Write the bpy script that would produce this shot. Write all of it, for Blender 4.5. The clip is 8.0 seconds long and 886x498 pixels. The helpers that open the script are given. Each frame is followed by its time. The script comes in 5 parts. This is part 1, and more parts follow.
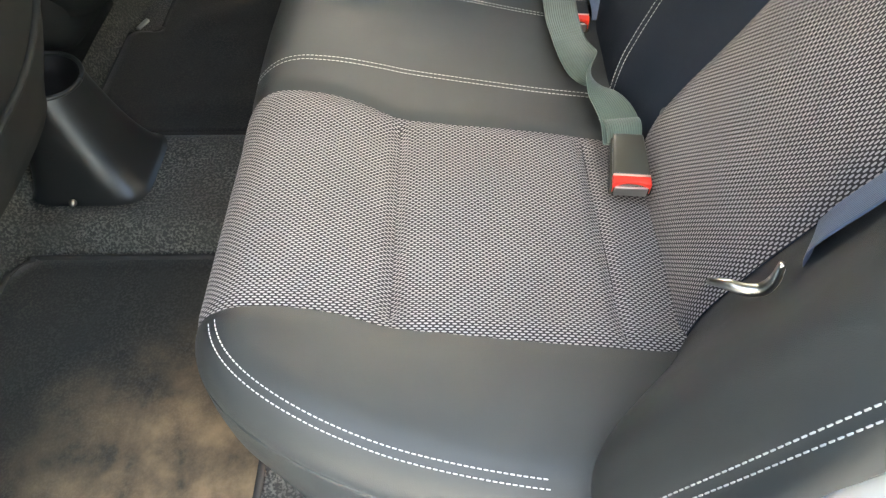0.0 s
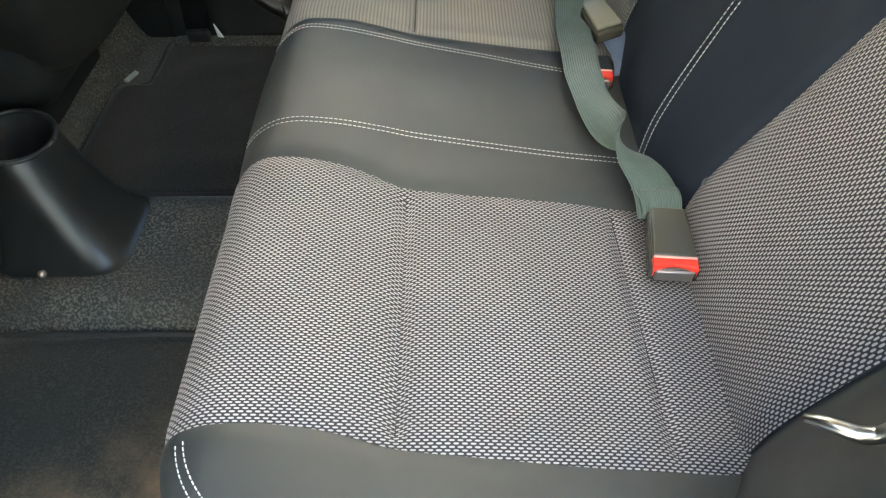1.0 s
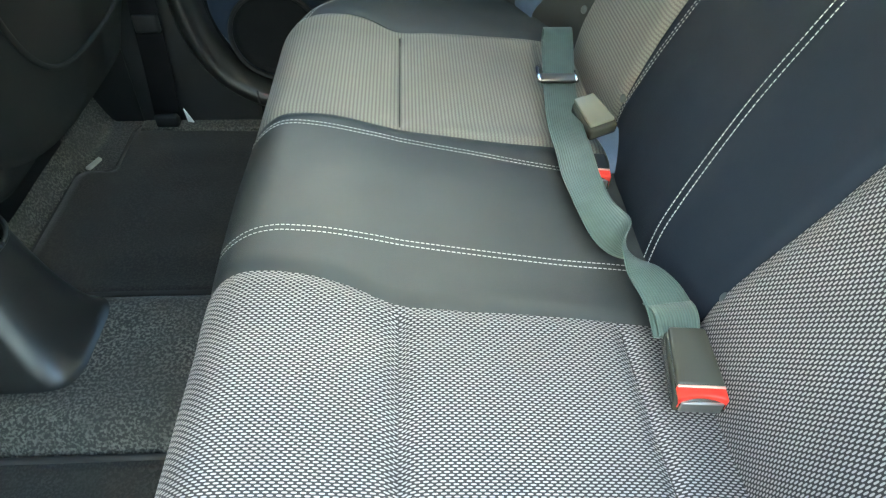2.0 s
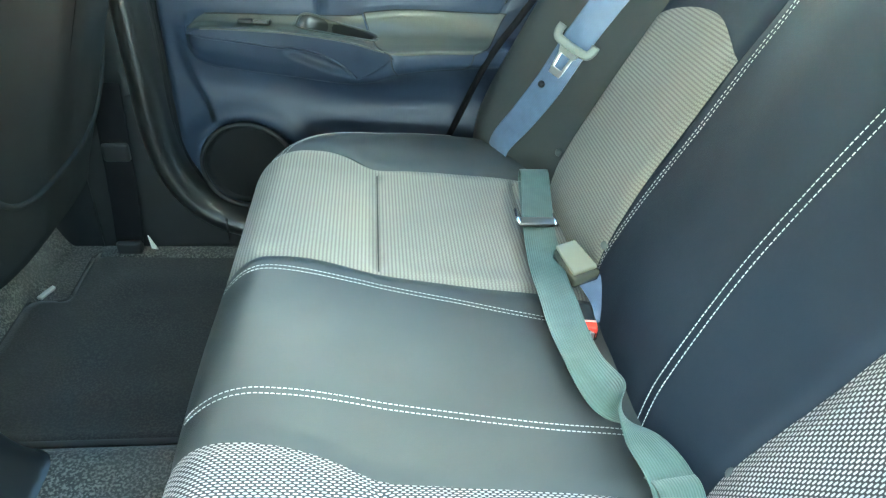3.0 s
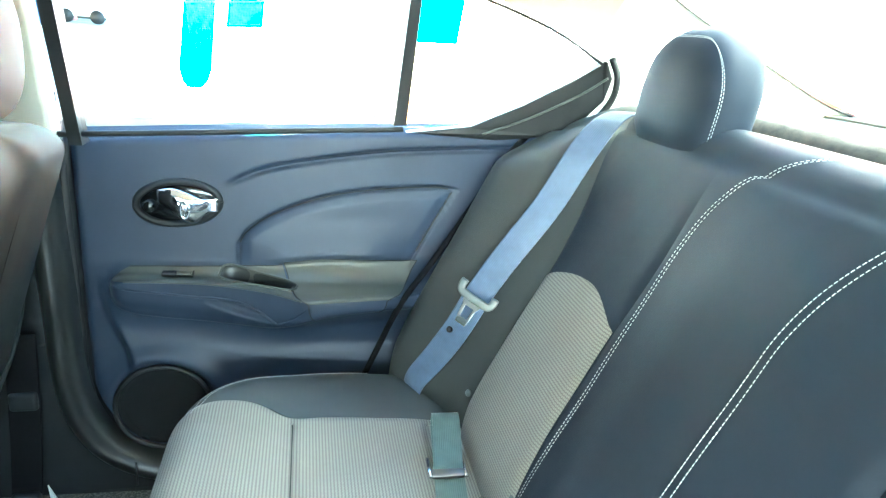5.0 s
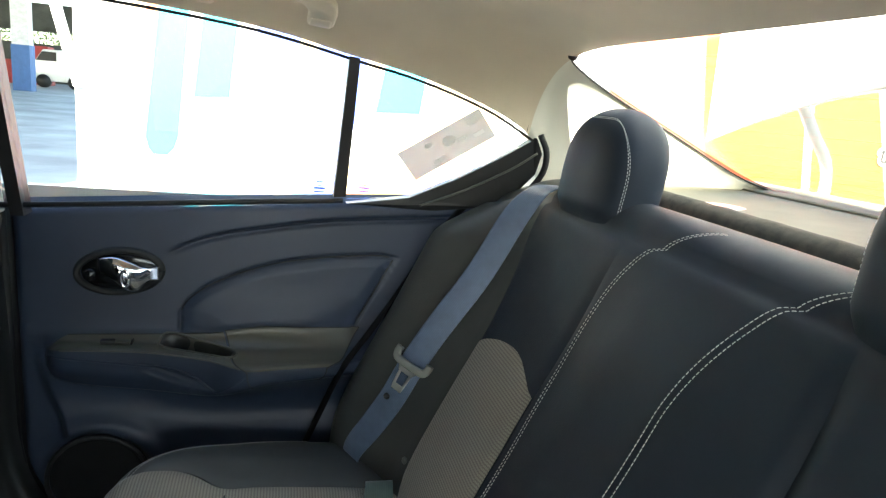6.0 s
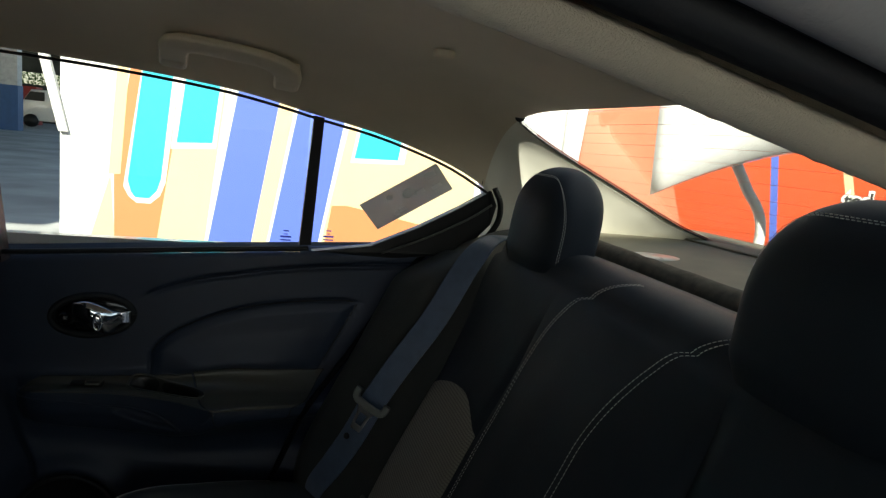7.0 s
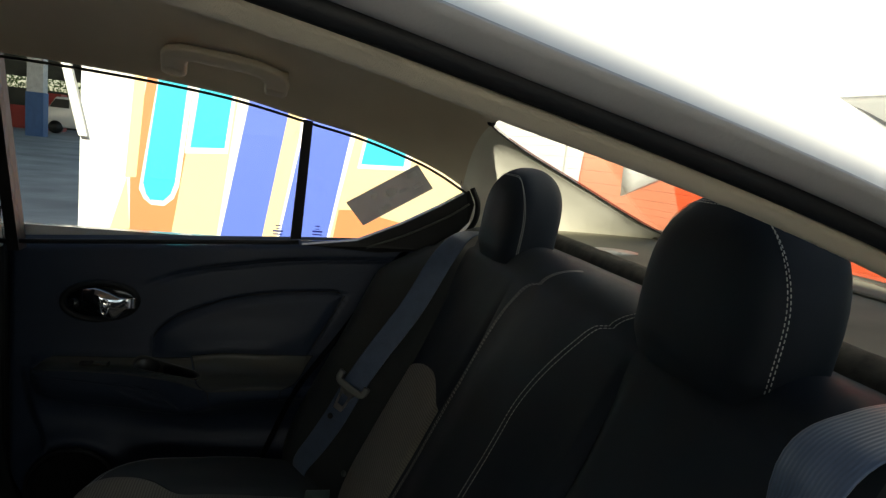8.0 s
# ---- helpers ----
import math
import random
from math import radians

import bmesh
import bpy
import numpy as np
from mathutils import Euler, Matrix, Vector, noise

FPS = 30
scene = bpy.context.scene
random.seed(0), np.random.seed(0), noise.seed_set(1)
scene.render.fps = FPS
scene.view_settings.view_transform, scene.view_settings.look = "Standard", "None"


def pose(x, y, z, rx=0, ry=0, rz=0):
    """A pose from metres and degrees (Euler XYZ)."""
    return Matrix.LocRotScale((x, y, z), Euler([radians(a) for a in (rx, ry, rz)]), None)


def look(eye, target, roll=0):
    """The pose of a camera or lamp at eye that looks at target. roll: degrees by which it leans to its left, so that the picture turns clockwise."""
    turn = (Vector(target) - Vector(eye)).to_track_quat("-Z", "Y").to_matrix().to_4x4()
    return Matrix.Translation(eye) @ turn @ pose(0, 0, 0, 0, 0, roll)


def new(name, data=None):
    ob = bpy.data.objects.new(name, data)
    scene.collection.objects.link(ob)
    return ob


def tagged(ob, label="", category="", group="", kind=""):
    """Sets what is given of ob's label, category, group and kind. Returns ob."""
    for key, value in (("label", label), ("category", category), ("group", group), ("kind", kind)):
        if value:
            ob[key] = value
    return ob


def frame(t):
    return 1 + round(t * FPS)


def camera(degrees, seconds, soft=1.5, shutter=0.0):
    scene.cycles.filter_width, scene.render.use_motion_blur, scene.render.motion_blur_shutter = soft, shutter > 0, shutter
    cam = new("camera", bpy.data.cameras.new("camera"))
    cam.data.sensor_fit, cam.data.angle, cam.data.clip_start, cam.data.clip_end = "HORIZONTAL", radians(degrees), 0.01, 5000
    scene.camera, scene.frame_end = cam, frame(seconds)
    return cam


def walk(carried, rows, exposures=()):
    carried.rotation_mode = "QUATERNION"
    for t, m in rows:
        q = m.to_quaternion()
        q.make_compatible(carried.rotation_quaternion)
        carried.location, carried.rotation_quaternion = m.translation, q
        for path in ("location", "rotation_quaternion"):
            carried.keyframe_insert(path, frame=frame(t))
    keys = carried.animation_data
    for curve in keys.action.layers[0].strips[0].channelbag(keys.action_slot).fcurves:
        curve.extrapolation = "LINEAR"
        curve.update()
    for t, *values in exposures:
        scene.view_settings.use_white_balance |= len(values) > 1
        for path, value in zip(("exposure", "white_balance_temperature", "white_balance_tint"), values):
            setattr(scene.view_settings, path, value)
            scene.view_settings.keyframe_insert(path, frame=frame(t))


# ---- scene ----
import functools

cam = camera(68.5, 8.0, soft=1.3)
EXPOSURES = [(0, 5.5, 8000, 6), (1.2, 5.45, 7700, 0), (2.3, 6.15, 6300, -14), (3.0, 6.6, 5900, -19), (4.5, 7.0, 5600, -19), (5.8, 5.0, 6500, 0), (6.5, 2.9, 7000, 2), (7.0, 1.82, 6800, 2), (8.0, 1.7, 7300, 3)]
PATH = [
    (0, (0.006, -0.748, 0.829), (-0.016, 0.466, -0.761), -1.3),
    (0.5, (-0.001, -0.694, 0.801), (-0.033, 0.562, -0.755), -1.4),
    (1, (-0.008, -0.65, 0.783), (-0.025, 0.659, -0.729), -1.2),
    (1.2, (-0.01, -0.633, 0.777), (-0.014, 0.695, -0.718), -1.3),
    (2.3, (-0.044, -0.545, 0.776), (0.08, 0.971, -0.524), 2.2),
    (2.5, (-0.048, -0.531, 0.78), (0.1, 1.035, -0.456), 2.7),
    (3, (-0.061, -0.507, 0.798), (0.157, 1.131, -0.33), 4.2),
    (3.5, (-0.063, -0.492, 0.827), (0.213, 1.203, -0.198), 5.0),
    (4, (-0.066, -0.486, 0.856), (0.259, 1.259, -0.066), 5.1),
    (4.5, (-0.061, -0.493, 0.9), (0.316, 1.309, 0.118), 5.0),
    (4.7, (-0.054, -0.499, 0.915), (0.342, 1.323, 0.194), 5.0),
    (6, (0.021, -0.554, 0.954), (0.507, 1.334, 0.505), 5.4),
    (6.5, (0.039, -0.583, 0.971), (0.566, 1.309, 0.596), 5.5),
    (7, (0.053, -0.632, 0.985), (0.574, 1.272, 0.661), 5.8),
    (7.5, (0.08, -0.691, 0.981), (0.576, 1.224, 0.686), 6.1),
    (8, (0.103, -0.745, 0.98), (0.574, 1.176, 0.678), 6.2),
]
walk(cam, [(t, look(eye, target, roll)) for t, eye, target, roll in PATH], EXPOSURES)

# ---- world, sun, exposure ----
world = bpy.data.worlds.new("world")
scene.world = world
world.use_nodes = True
wn, wl = world.node_tree.nodes, world.node_tree.links
sky = wn.new("ShaderNodeTexSky")
sky.sky_type, sky.sun_disc = "NISHITA", False
sky.sun_elevation, sky.sun_rotation = radians(32.3), radians(-163.3)
wl.new(sky.outputs[0], wn["Background"].inputs[0])
wn["Background"].inputs[1].default_value = 0.06
sun = new("sun", bpy.data.lights.new("sun", "SUN"))
sun.data.energy, sun.data.angle, sun.data.color = 5.0, radians(0.5), (1.0, 0.95, 0.88)
sun.matrix_world = look((-1.5, -5.0, 3.3), (0, 0, 0))


# ---- materials ----
def node(nt, kind, **inputs):
    n = nt.nodes.new(kind)
    for k, v in inputs.items():
        n.inputs[k.replace("_", " ")].default_value = v
    return n


def mix_colour(nt, fac, a, b):
    m = nt.nodes.new("ShaderNodeMix")
    m.data_type = "RGBA"
    for sock, v in ((m.inputs[0], fac), (m.inputs[6], a), (m.inputs[7], b)):
        if isinstance(v, bpy.types.NodeSocket):
            nt.links.new(v, sock)
        elif isinstance(v, (int, float)):
            sock.default_value = v
        else:
            sock.default_value = (*v, 1)
    return m.outputs[2]


def ramp(nt, fac, a, b):
    r = nt.nodes.new("ShaderNodeMapRange")
    r.inputs[1].default_value, r.inputs[2].default_value = a, b
    nt.links.new(fac, r.inputs[0])
    return r.outputs[0]


def noise_of(nt, scale, detail=3.0, coord="Object", rough=0.55):
    tc = nt.nodes.new("ShaderNodeTexCoord")
    n = node(nt, "ShaderNodeTexNoise", Scale=scale, Detail=detail, Roughness=rough)
    nt.links.new(tc.outputs[coord], n.inputs[0])
    return n.outputs[0]


def material(name, colour, rough=0.6, metal=0.0, grain=0.0, grain_scale=900.0, vary=0.15, vary_scale=6.0, spec=0.5, coat=0.0, sheen=0.0):
    m = bpy.data.materials.new(name)
    m.use_nodes = True
    nt = m.node_tree
    b = nt.nodes["Principled BSDF"]
    b.inputs["Metallic"].default_value = metal
    b.inputs["Specular IOR Level"].default_value = spec
    b.inputs["Coat Weight"].default_value = coat
    b.inputs["Sheen Weight"].default_value = sheen
    big = noise_of(nt, vary_scale)
    lo = [c * (1 - vary) for c in colour]
    hi = [min(1, c * (1 + vary)) for c in colour]
    nt.links.new(mix_colour(nt, ramp(nt, big, 0.3, 0.7), lo, hi), b.inputs["Base Color"])
    r = nt.nodes.new("ShaderNodeMapRange")
    r.inputs[3].default_value, r.inputs[4].default_value = max(0.02, rough - min(0.07, vary * 0.4)), min(1, rough + min(0.07, vary * 0.4))
    nt.links.new(noise_of(nt, vary_scale * 5), r.inputs[0])
    nt.links.new(r.outputs[0], b.inputs["Roughness"])
    if grain:
        bump = node(nt, "ShaderNodeBump", Strength=grain, Distance=0.0006)
        nt.links.new(noise_of(nt, grain_scale, 2.0), bump.inputs["Height"])
        nt.links.new(bump.outputs[0], b.inputs["Normal"])
    return m


def weave_material(name, yarn, ground, size_u, size_v, ribbed=False):
    """Dotted two-tone seat cloth: pale raised oval stitches in staggered rows; UVs are metres."""
    m = bpy.data.materials.new(name)
    m.use_nodes = True
    nt = m.node_tree
    b = nt.nodes["Principled BSDF"]

    def calc(op, a, c=None, d=None):
        n = nt.nodes.new("ShaderNodeMath")
        n.operation = op
        for k, v in enumerate((a, c, d)):
            if v is None:
                continue
            if isinstance(v, (int, float)):
                n.inputs[k].default_value = v
            else:
                nt.links.new(v, n.inputs[k])
        return n.outputs[0]
    uv = nt.nodes.new("ShaderNodeUVMap")
    wob = node(nt, "ShaderNodeTexNoise", Scale=220.0, Detail=1.0)
    nt.links.new(uv.outputs[0], wob.inputs[0])
    sep = nt.nodes.new("ShaderNodeSeparateXYZ")
    nt.links.new(uv.outputs[0], sep.inputs[0])
    rows = calc("DIVIDE", sep.outputs[1], size_v)
    shift = calc("MULTIPLY", calc("FLOORED_MODULO", calc("FLOOR", rows), 2.0), 0.12 if ribbed else 0.5)
    cols = calc("ADD", calc("DIVIDE", sep.outputs[0], size_u), calc("ADD", shift, calc("MULTIPLY", wob.outputs[0], 0.10)))
    du = calc("MULTIPLY", calc("SUBTRACT", calc("FRACT", cols), 0.5), 1 / 0.37)
    dv = calc("MULTIPLY", calc("SUBTRACT", calc("FRACT", rows), 0.5), 1 / (0.50 if ribbed else 0.34))
    r = calc("SQRT", calc("ADD", calc("POWER", calc("ABSOLUTE", du), 2.6), calc("POWER", calc("ABSOLUTE", dv), 2.6)))
    dot = nt.nodes.new("ShaderNodeMapRange")
    dot.interpolation_type = "SMOOTHSTEP"
    for k, v in ((1, 1.0), (2, 0.74), (3, 0.0), (4, 1.0)):
        dot.inputs[k].default_value = v
    nt.links.new(r, dot.inputs[0])
    tone = mix_colour(nt, ramp(nt, noise_of(nt, 9.0), 0.3, 0.7), [c * 0.85 for c in yarn], yarn)
    nt.links.new(mix_colour(nt, dot.outputs[0], ground, tone), b.inputs["Base Color"])
    b.inputs["Roughness"].default_value = 0.8
    b.inputs["Sheen Weight"].default_value = 0.1
    bump = node(nt, "ShaderNodeBump", Strength=0.3 if ribbed else 0.55, Distance=0.0008)
    nt.links.new(dot.outputs[0], bump.inputs["Height"])
    nt.links.new(bump.outputs[0], b.inputs["Normal"])
    return m


def pile_material(name, dark, pale, scale, stain=None):
    """Carpet: short fibre flecks over broad patches, with an optional dusty stain."""
    m = material(name, dark, 0.95, grain=0.9, grain_scale=scale, vary=0.2)
    nt = m.node_tree
    b = nt.nodes["Principled BSDF"]
    base = mix_colour(nt, ramp(nt, noise_of(nt, scale, 2.0), 0.45, 0.62), dark, pale)
    base = mix_colour(nt, ramp(nt, noise_of(nt, 14.0, 5.0), 0.35, 0.8), base, [c * 1.5 for c in dark])
    if stain:
        tc = nt.nodes.new("ShaderNodeTexCoord")
        grad = nt.nodes.new("ShaderNodeVectorMath")
        grad.operation = "DISTANCE"
        grad.inputs[1].default_value = stain[0]
        nt.links.new(tc.outputs["Object"], grad.inputs[0])
        near = ramp(nt, grad.outputs["Value"], stain[2], 0.02)
        f = node(nt, "ShaderNodeMath")
        f.operation = "MULTIPLY"
        nt.links.new(near, f.inputs[0])
        nt.links.new(ramp(nt, noise_of(nt, 16.0, 6.0), 0.3, 0.72), f.inputs[1])
        base = mix_colour(nt, f.outputs[0], base, stain[1])
    nt.links.new(base, b.inputs["Base Color"])
    b.inputs["Sheen Weight"].default_value = 0.15
    return m


LEATHER = material("leatherette", (0.047, 0.052, 0.051), 0.50, grain=0.35, grain_scale=1400, vary=0.12)
# Darker, bluer copy for back and headrests; weaker light put into its colour.
LEATHER_B = material("leatherette_back_shaded", (0.014, 0.021, 0.033), 0.68, grain=0.35, grain_scale=1400, vary=0.12, spec=0.35)
CLOTH = weave_material("seat_cloth", (0.48, 0.45, 0.44), (0.030, 0.028, 0.030), 0.0067, 0.0025)
CLOTH_RIB = weave_material("seat_cloth_ribbed", (0.292, 0.280, 0.242), (0.158, 0.150, 0.128), 0.0049, 0.0028, True)
THREAD = material("stitch_thread", (0.60, 0.60, 0.58), 0.7, grain=0.4, grain_scale=3000)
PLASTIC = material("door_plastic", (0.028, 0.040, 0.068), 0.44, grain=0.3, grain_scale=1700, vary=0.1, spec=0.38)
PLASTIC_S = material("satin_plastic", (0.072, 0.074, 0.062), 0.32, grain=0.2, grain_scale=1800, vary=0.04)
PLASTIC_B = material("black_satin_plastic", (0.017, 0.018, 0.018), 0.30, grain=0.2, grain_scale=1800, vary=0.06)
# Front seats' leatherette, darkened so the colour carries the shade they stand in.
LEATHER_SHADED = material("leatherette_front_shaded", (0.010, 0.011, 0.010), 0.75, grain=0.35, grain_scale=1400, vary=0.12, spec=0.3)
SPEAKER = material("speaker_cloth", (0.007, 0.008, 0.009), 0.75, grain=0.8, grain_scale=2600, spec=0.25)
GAP_BLACK = material("gap_and_belt_black", (0.005, 0.005, 0.006), 0.8, spec=0.15)
FELT_ROLL = material("brown_felt", (0.060, 0.050, 0.034), 0.95, grain=0.9, grain_scale=900, vary=0.35, vary_scale=60.0)
GLOSS_BLACK = material("gloss_black_plastic", (0.008, 0.009, 0.010), 0.14, vary=0.05)
PLASTIC_M = material("matte_plastic", (0.009, 0.010, 0.011), 0.55, grain=0.3, grain_scale=1500)
# Red light refracted in the rear glass edge, given as a base colour.
REFRACTED_RED = material("refracted_red", (0.22, 0.010, 0.012), 0.5)
RUBBER = material("rubber", (0.012, 0.012, 0.013), 0.55, grain=0.2)
LINER = material("headliner_cloth", (0.68, 0.585, 0.44), 0.92, grain=0.6, grain_scale=1600, vary=0.06, sheen=0.2)
BEIGE = material("beige_plastic", (0.80, 0.78, 0.68), 0.5, grain=0.25, grain_scale=1500, vary=0.05)
GRAB_BEIGE = material("grab_handle_plastic", (0.68, 0.59, 0.45), 0.5, grain=0.25, grain_scale=1500, vary=0.05)
SHELF_CLOTH = material("shelf_felt", (0.20, 0.185, 0.140), 0.95, grain=0.8, grain_scale=1100, vary=0.15)
CARPET = pile_material("carpet_pile", (0.030, 0.030, 0.026), (0.17, 0.165, 0.14), 260)
MAT_PILE = pile_material("mat_pile", (0.015, 0.014, 0.011), (0.042, 0.038, 0.031), 300, ((-0.31, -0.55, 0.0), (0.42, 0.27, 0.14), 0.32))
MAT_EDGE = material("mat_binding", (0.035, 0.033, 0.030), 0.85, grain=0.6)
WEBBING = None
CHROME = material("chrome", (0.78, 0.78, 0.80), 0.08, 1.0, vary=0.03)
DARK_STEEL = material("dark_steel", (0.16, 0.155, 0.15), 0.36, 1.0, vary=0.1)
TONGUE = material("bright_steel", (0.80, 0.80, 0.79), 0.30, 1.0, vary=0.05)
GRIP = material("grip_plastic", (0.17, 0.185, 0.175), 0.40, vary=0.05)
STUD = material("stud_plastic", (0.11, 0.125, 0.125), 0.35, vary=0.05)
STEEL = material("brushed_steel", (0.55, 0.54, 0.50), 0.28, 1.0, vary=0.08)
BUCKLE_FACE = material("buckle_face", (0.20, 0.20, 0.155), 0.2, vary=0.06)
RED = material("red_button", (0.72, 0.035, 0.02), 0.4, vary=0.05)
BUCKLE_TOP = material("buckle_cover", (0.052, 0.052, 0.040), 0.30, grain=0.15, grain_scale=1500, vary=0.05)
RED_PALE = material("pale_red", (0.80, 0.45, 0.38), 0.45, vary=0.05)
BUCKLE = material("buckle_plastic", (0.060, 0.060, 0.046), 0.22, grain=0.2, grain_scale=1500)
PALE_PLASTIC = material("pale_grey_plastic", (0.38, 0.39, 0.35), 0.28, vary=0.05)
WHITE_PAINT = material("white_body_paint", (0.80, 0.80, 0.78), 0.25, coat=0.5, vary=0.02)
WHITE = material("white_paper", (0.8, 0.8, 0.78), 0.6, vary=0.04)


def webbing_material(name, colour, ribs):
    m = material(name, colour, 0.36, vary=0.08)
    nt = m.node_tree
    b = nt.nodes["Principled BSDF"]
    uv = nt.nodes.new("ShaderNodeUVMap")
    w = node(nt, "ShaderNodeTexWave", Scale=100.0, Distortion=0.3)
    w.wave_type, w.bands_direction = "BANDS", "X"
    nt.links.new(uv.outputs[0], w.inputs[0])
    bump = node(nt, "ShaderNodeBump", Strength=ribs * 2, Distance=0.0008)
    nt.links.new(w.outputs[1], bump.inputs["Height"])
    nt.links.new(bump.outputs[0], b.inputs["Normal"])
    tone = mix_colour(nt, ramp(nt, noise_of(nt, 40.0, 4.0), 0.3, 0.7), [c * 0.85 for c in colour], [c * 1.12 for c in colour])
    nt.links.new(mix_colour(nt, w.outputs[1], mix_colour(nt, ribs, tone, [c * 0.25 for c in colour]), tone), b.inputs["Base Color"])
    b.inputs["Sheen Weight"].default_value = 0.1
    return m


WEBBING = webbing_material("belt_webbing", (0.112, 0.160, 0.255), 0.18)
WEBBING_G = webbing_material("lap_belt_webbing", (0.104, 0.154, 0.132), 0.28)


def glass_material(name, tint):
    m = bpy.data.materials.new(name)
    m.use_nodes = True
    nt = m.node_tree
    nt.nodes.remove(nt.nodes["Principled BSDF"])
    t = nt.nodes.new("ShaderNodeBsdfTransparent")
    t.inputs[0].default_value = (*tint, 1)
    g = nt.nodes.new("ShaderNodeBsdfGlossy")
    g.inputs["Roughness"].default_value = 0.02
    lw = node(nt, "ShaderNodeLayerWeight", Blend=0.5)
    p = nt.nodes.new("ShaderNodeMath")
    p.operation = "POWER"
    p.inputs[1].default_value = 4.5
    nt.links.new(lw.outputs["Facing"], p.inputs[0])
    f = nt.nodes.new("ShaderNodeMath")
    f.operation = "MULTIPLY_ADD"
    f.inputs[1].default_value, f.inputs[2].default_value = 0.6, 0.035
    nt.links.new(p.outputs[0], f.inputs[0])
    mx = nt.nodes.new("ShaderNodeMixShader")
    nt.links.new(f.outputs[0], mx.inputs[0])
    nt.links.new(t.outputs[0], mx.inputs[1])
    nt.links.new(g.outputs[0], mx.inputs[2])
    nt.links.new(mx.outputs[0], nt.nodes["Material Output"].inputs[0])
    return m


GLASS = glass_material("tinted_glass", (0.86, 0.87, 0.86))


def ink(name, c, through_=0.40):
    """Printed vinyl that lets daylight through from behind."""
    m = material(name, c, 0.55, vary=0.04, vary_scale=1.5)
    nt = m.node_tree
    b = nt.nodes["Principled BSDF"]
    tr = nt.nodes.new("ShaderNodeBsdfTranslucent")
    tr.inputs[0].default_value = (*c, 1)
    mx = nt.nodes.new("ShaderNodeMixShader")
    mx.inputs[0].default_value = through_
    nt.links.new(b.outputs[0], mx.inputs[1])
    nt.links.new(tr.outputs[0], mx.inputs[2])
    nt.links.new(mx.outputs[0], nt.nodes["Material Output"].inputs[0])
    return m


# ---- mesh helpers ----
def thing(name, label, category, group="", kind="", at=(0, 0, 0)):
    ob = new(name)
    ob.location = at
    return tagged(ob, label, category, group, kind)


def part(name, bm, mat, parent=None, label="", smooth=True, bevel=0.0, thick=0.0):
    """Links a bmesh as one mesh object under a thing or part; world coordinates."""
    me = bpy.data.meshes.new(name)
    bm.to_mesh(me)
    bm.free()
    for p in me.polygons:
        p.use_smooth = smooth
    me.materials.append(mat)
    ob = new(name, me)
    if parent is not None:
        ob.parent = parent
        base = parent
        off = Vector()
        while base is not None:
            off += base.location
            base = base.parent
        ob.location = -off if parent.type == "EMPTY" else (0, 0, 0)
    if label:
        ob["label"] = label
    if thick:
        mod = ob.modifiers.new("thickness", "SOLIDIFY")
        mod.thickness, mod.offset = thick, 0.0
    if bevel:
        mod = ob.modifiers.new("bevel", "BEVEL")
        mod.width, mod.segments, mod.limit_method = bevel, 3, "ANGLE"
    return ob


def grid(fn, us, vs, uvfn=None, bm=None):
    """A sheet of quads through fn(u, v)."""
    bm = bm or bmesh.new()
    uvl = bm.loops.layers.uv.verify()
    rows = [[bm.verts.new(fn(u, v)) for v in vs] for u in us]
    for i in range(len(us) - 1):
        for j in range(len(vs) - 1):
            try:
                f = bm.faces.new((rows[i][j], rows[i + 1][j], rows[i + 1][j + 1], rows[i][j + 1]))
            except ValueError:
                continue
            for lp, (a, b) in zip(f.loops, ((i, j), (i + 1, j), (i + 1, j + 1), (i, j + 1))):
                lp[uvl].uv = uvfn(us[a], vs[b]) if uvfn else (us[a], vs[b])
    return bm


def span(a, b, n):
    return [a + (b - a) * i / (n - 1) for i in range(n)]


def table(pts):
    """A smooth curve through (x, y) pairs, by cosine-free cubic steps."""
    xs = [p[0] for p in pts]
    ys = [p[1] for p in pts]
    sl = []
    for i in range(len(pts)):
        a, b = max(0, i - 1), min(len(pts) - 1, i + 1)
        sl.append((ys[b] - ys[a]) / (xs[b] - xs[a]))

    def f(x):
        if x <= xs[0]:
            return ys[0]
        if x >= xs[-1]:
            return ys[-1]
        i = max(k for k in range(len(xs)) if xs[k] <= x)
        i = min(i, len(xs) - 2)
        h = xs[i + 1] - xs[i]
        t = (x - xs[i]) / h
        return ((2 * t ** 3 - 3 * t ** 2 + 1) * ys[i] + (t ** 3 - 2 * t ** 2 + t) * h * sl[i]
                + (3 * t ** 2 - 2 * t ** 3) * ys[i + 1] + (t ** 3 - t ** 2) * h * sl[i + 1])
    return f


def curve3(pts):
    """A smooth space curve through points, by 0..1."""
    n = len(pts) - 1
    fs = [table([(i / n, p[k]) for i, p in enumerate(pts)]) for k in range(3)]
    return lambda t: Vector([f(t) for f in fs])


def smooth_step(a, b, x):
    t = min(1, max(0, (x - a) / (b - a)))
    return t * t * (3 - 2 * t)


def box(lo, hi, bm=None):
    bm = bm or bmesh.new()
    m = Matrix.LocRotScale([(a + b) / 2 for a, b in zip(lo, hi)], None, [abs(b - a) for a, b in zip(lo, hi)])
    bmesh.ops.create_cube(bm, size=1, matrix=m)
    return bm


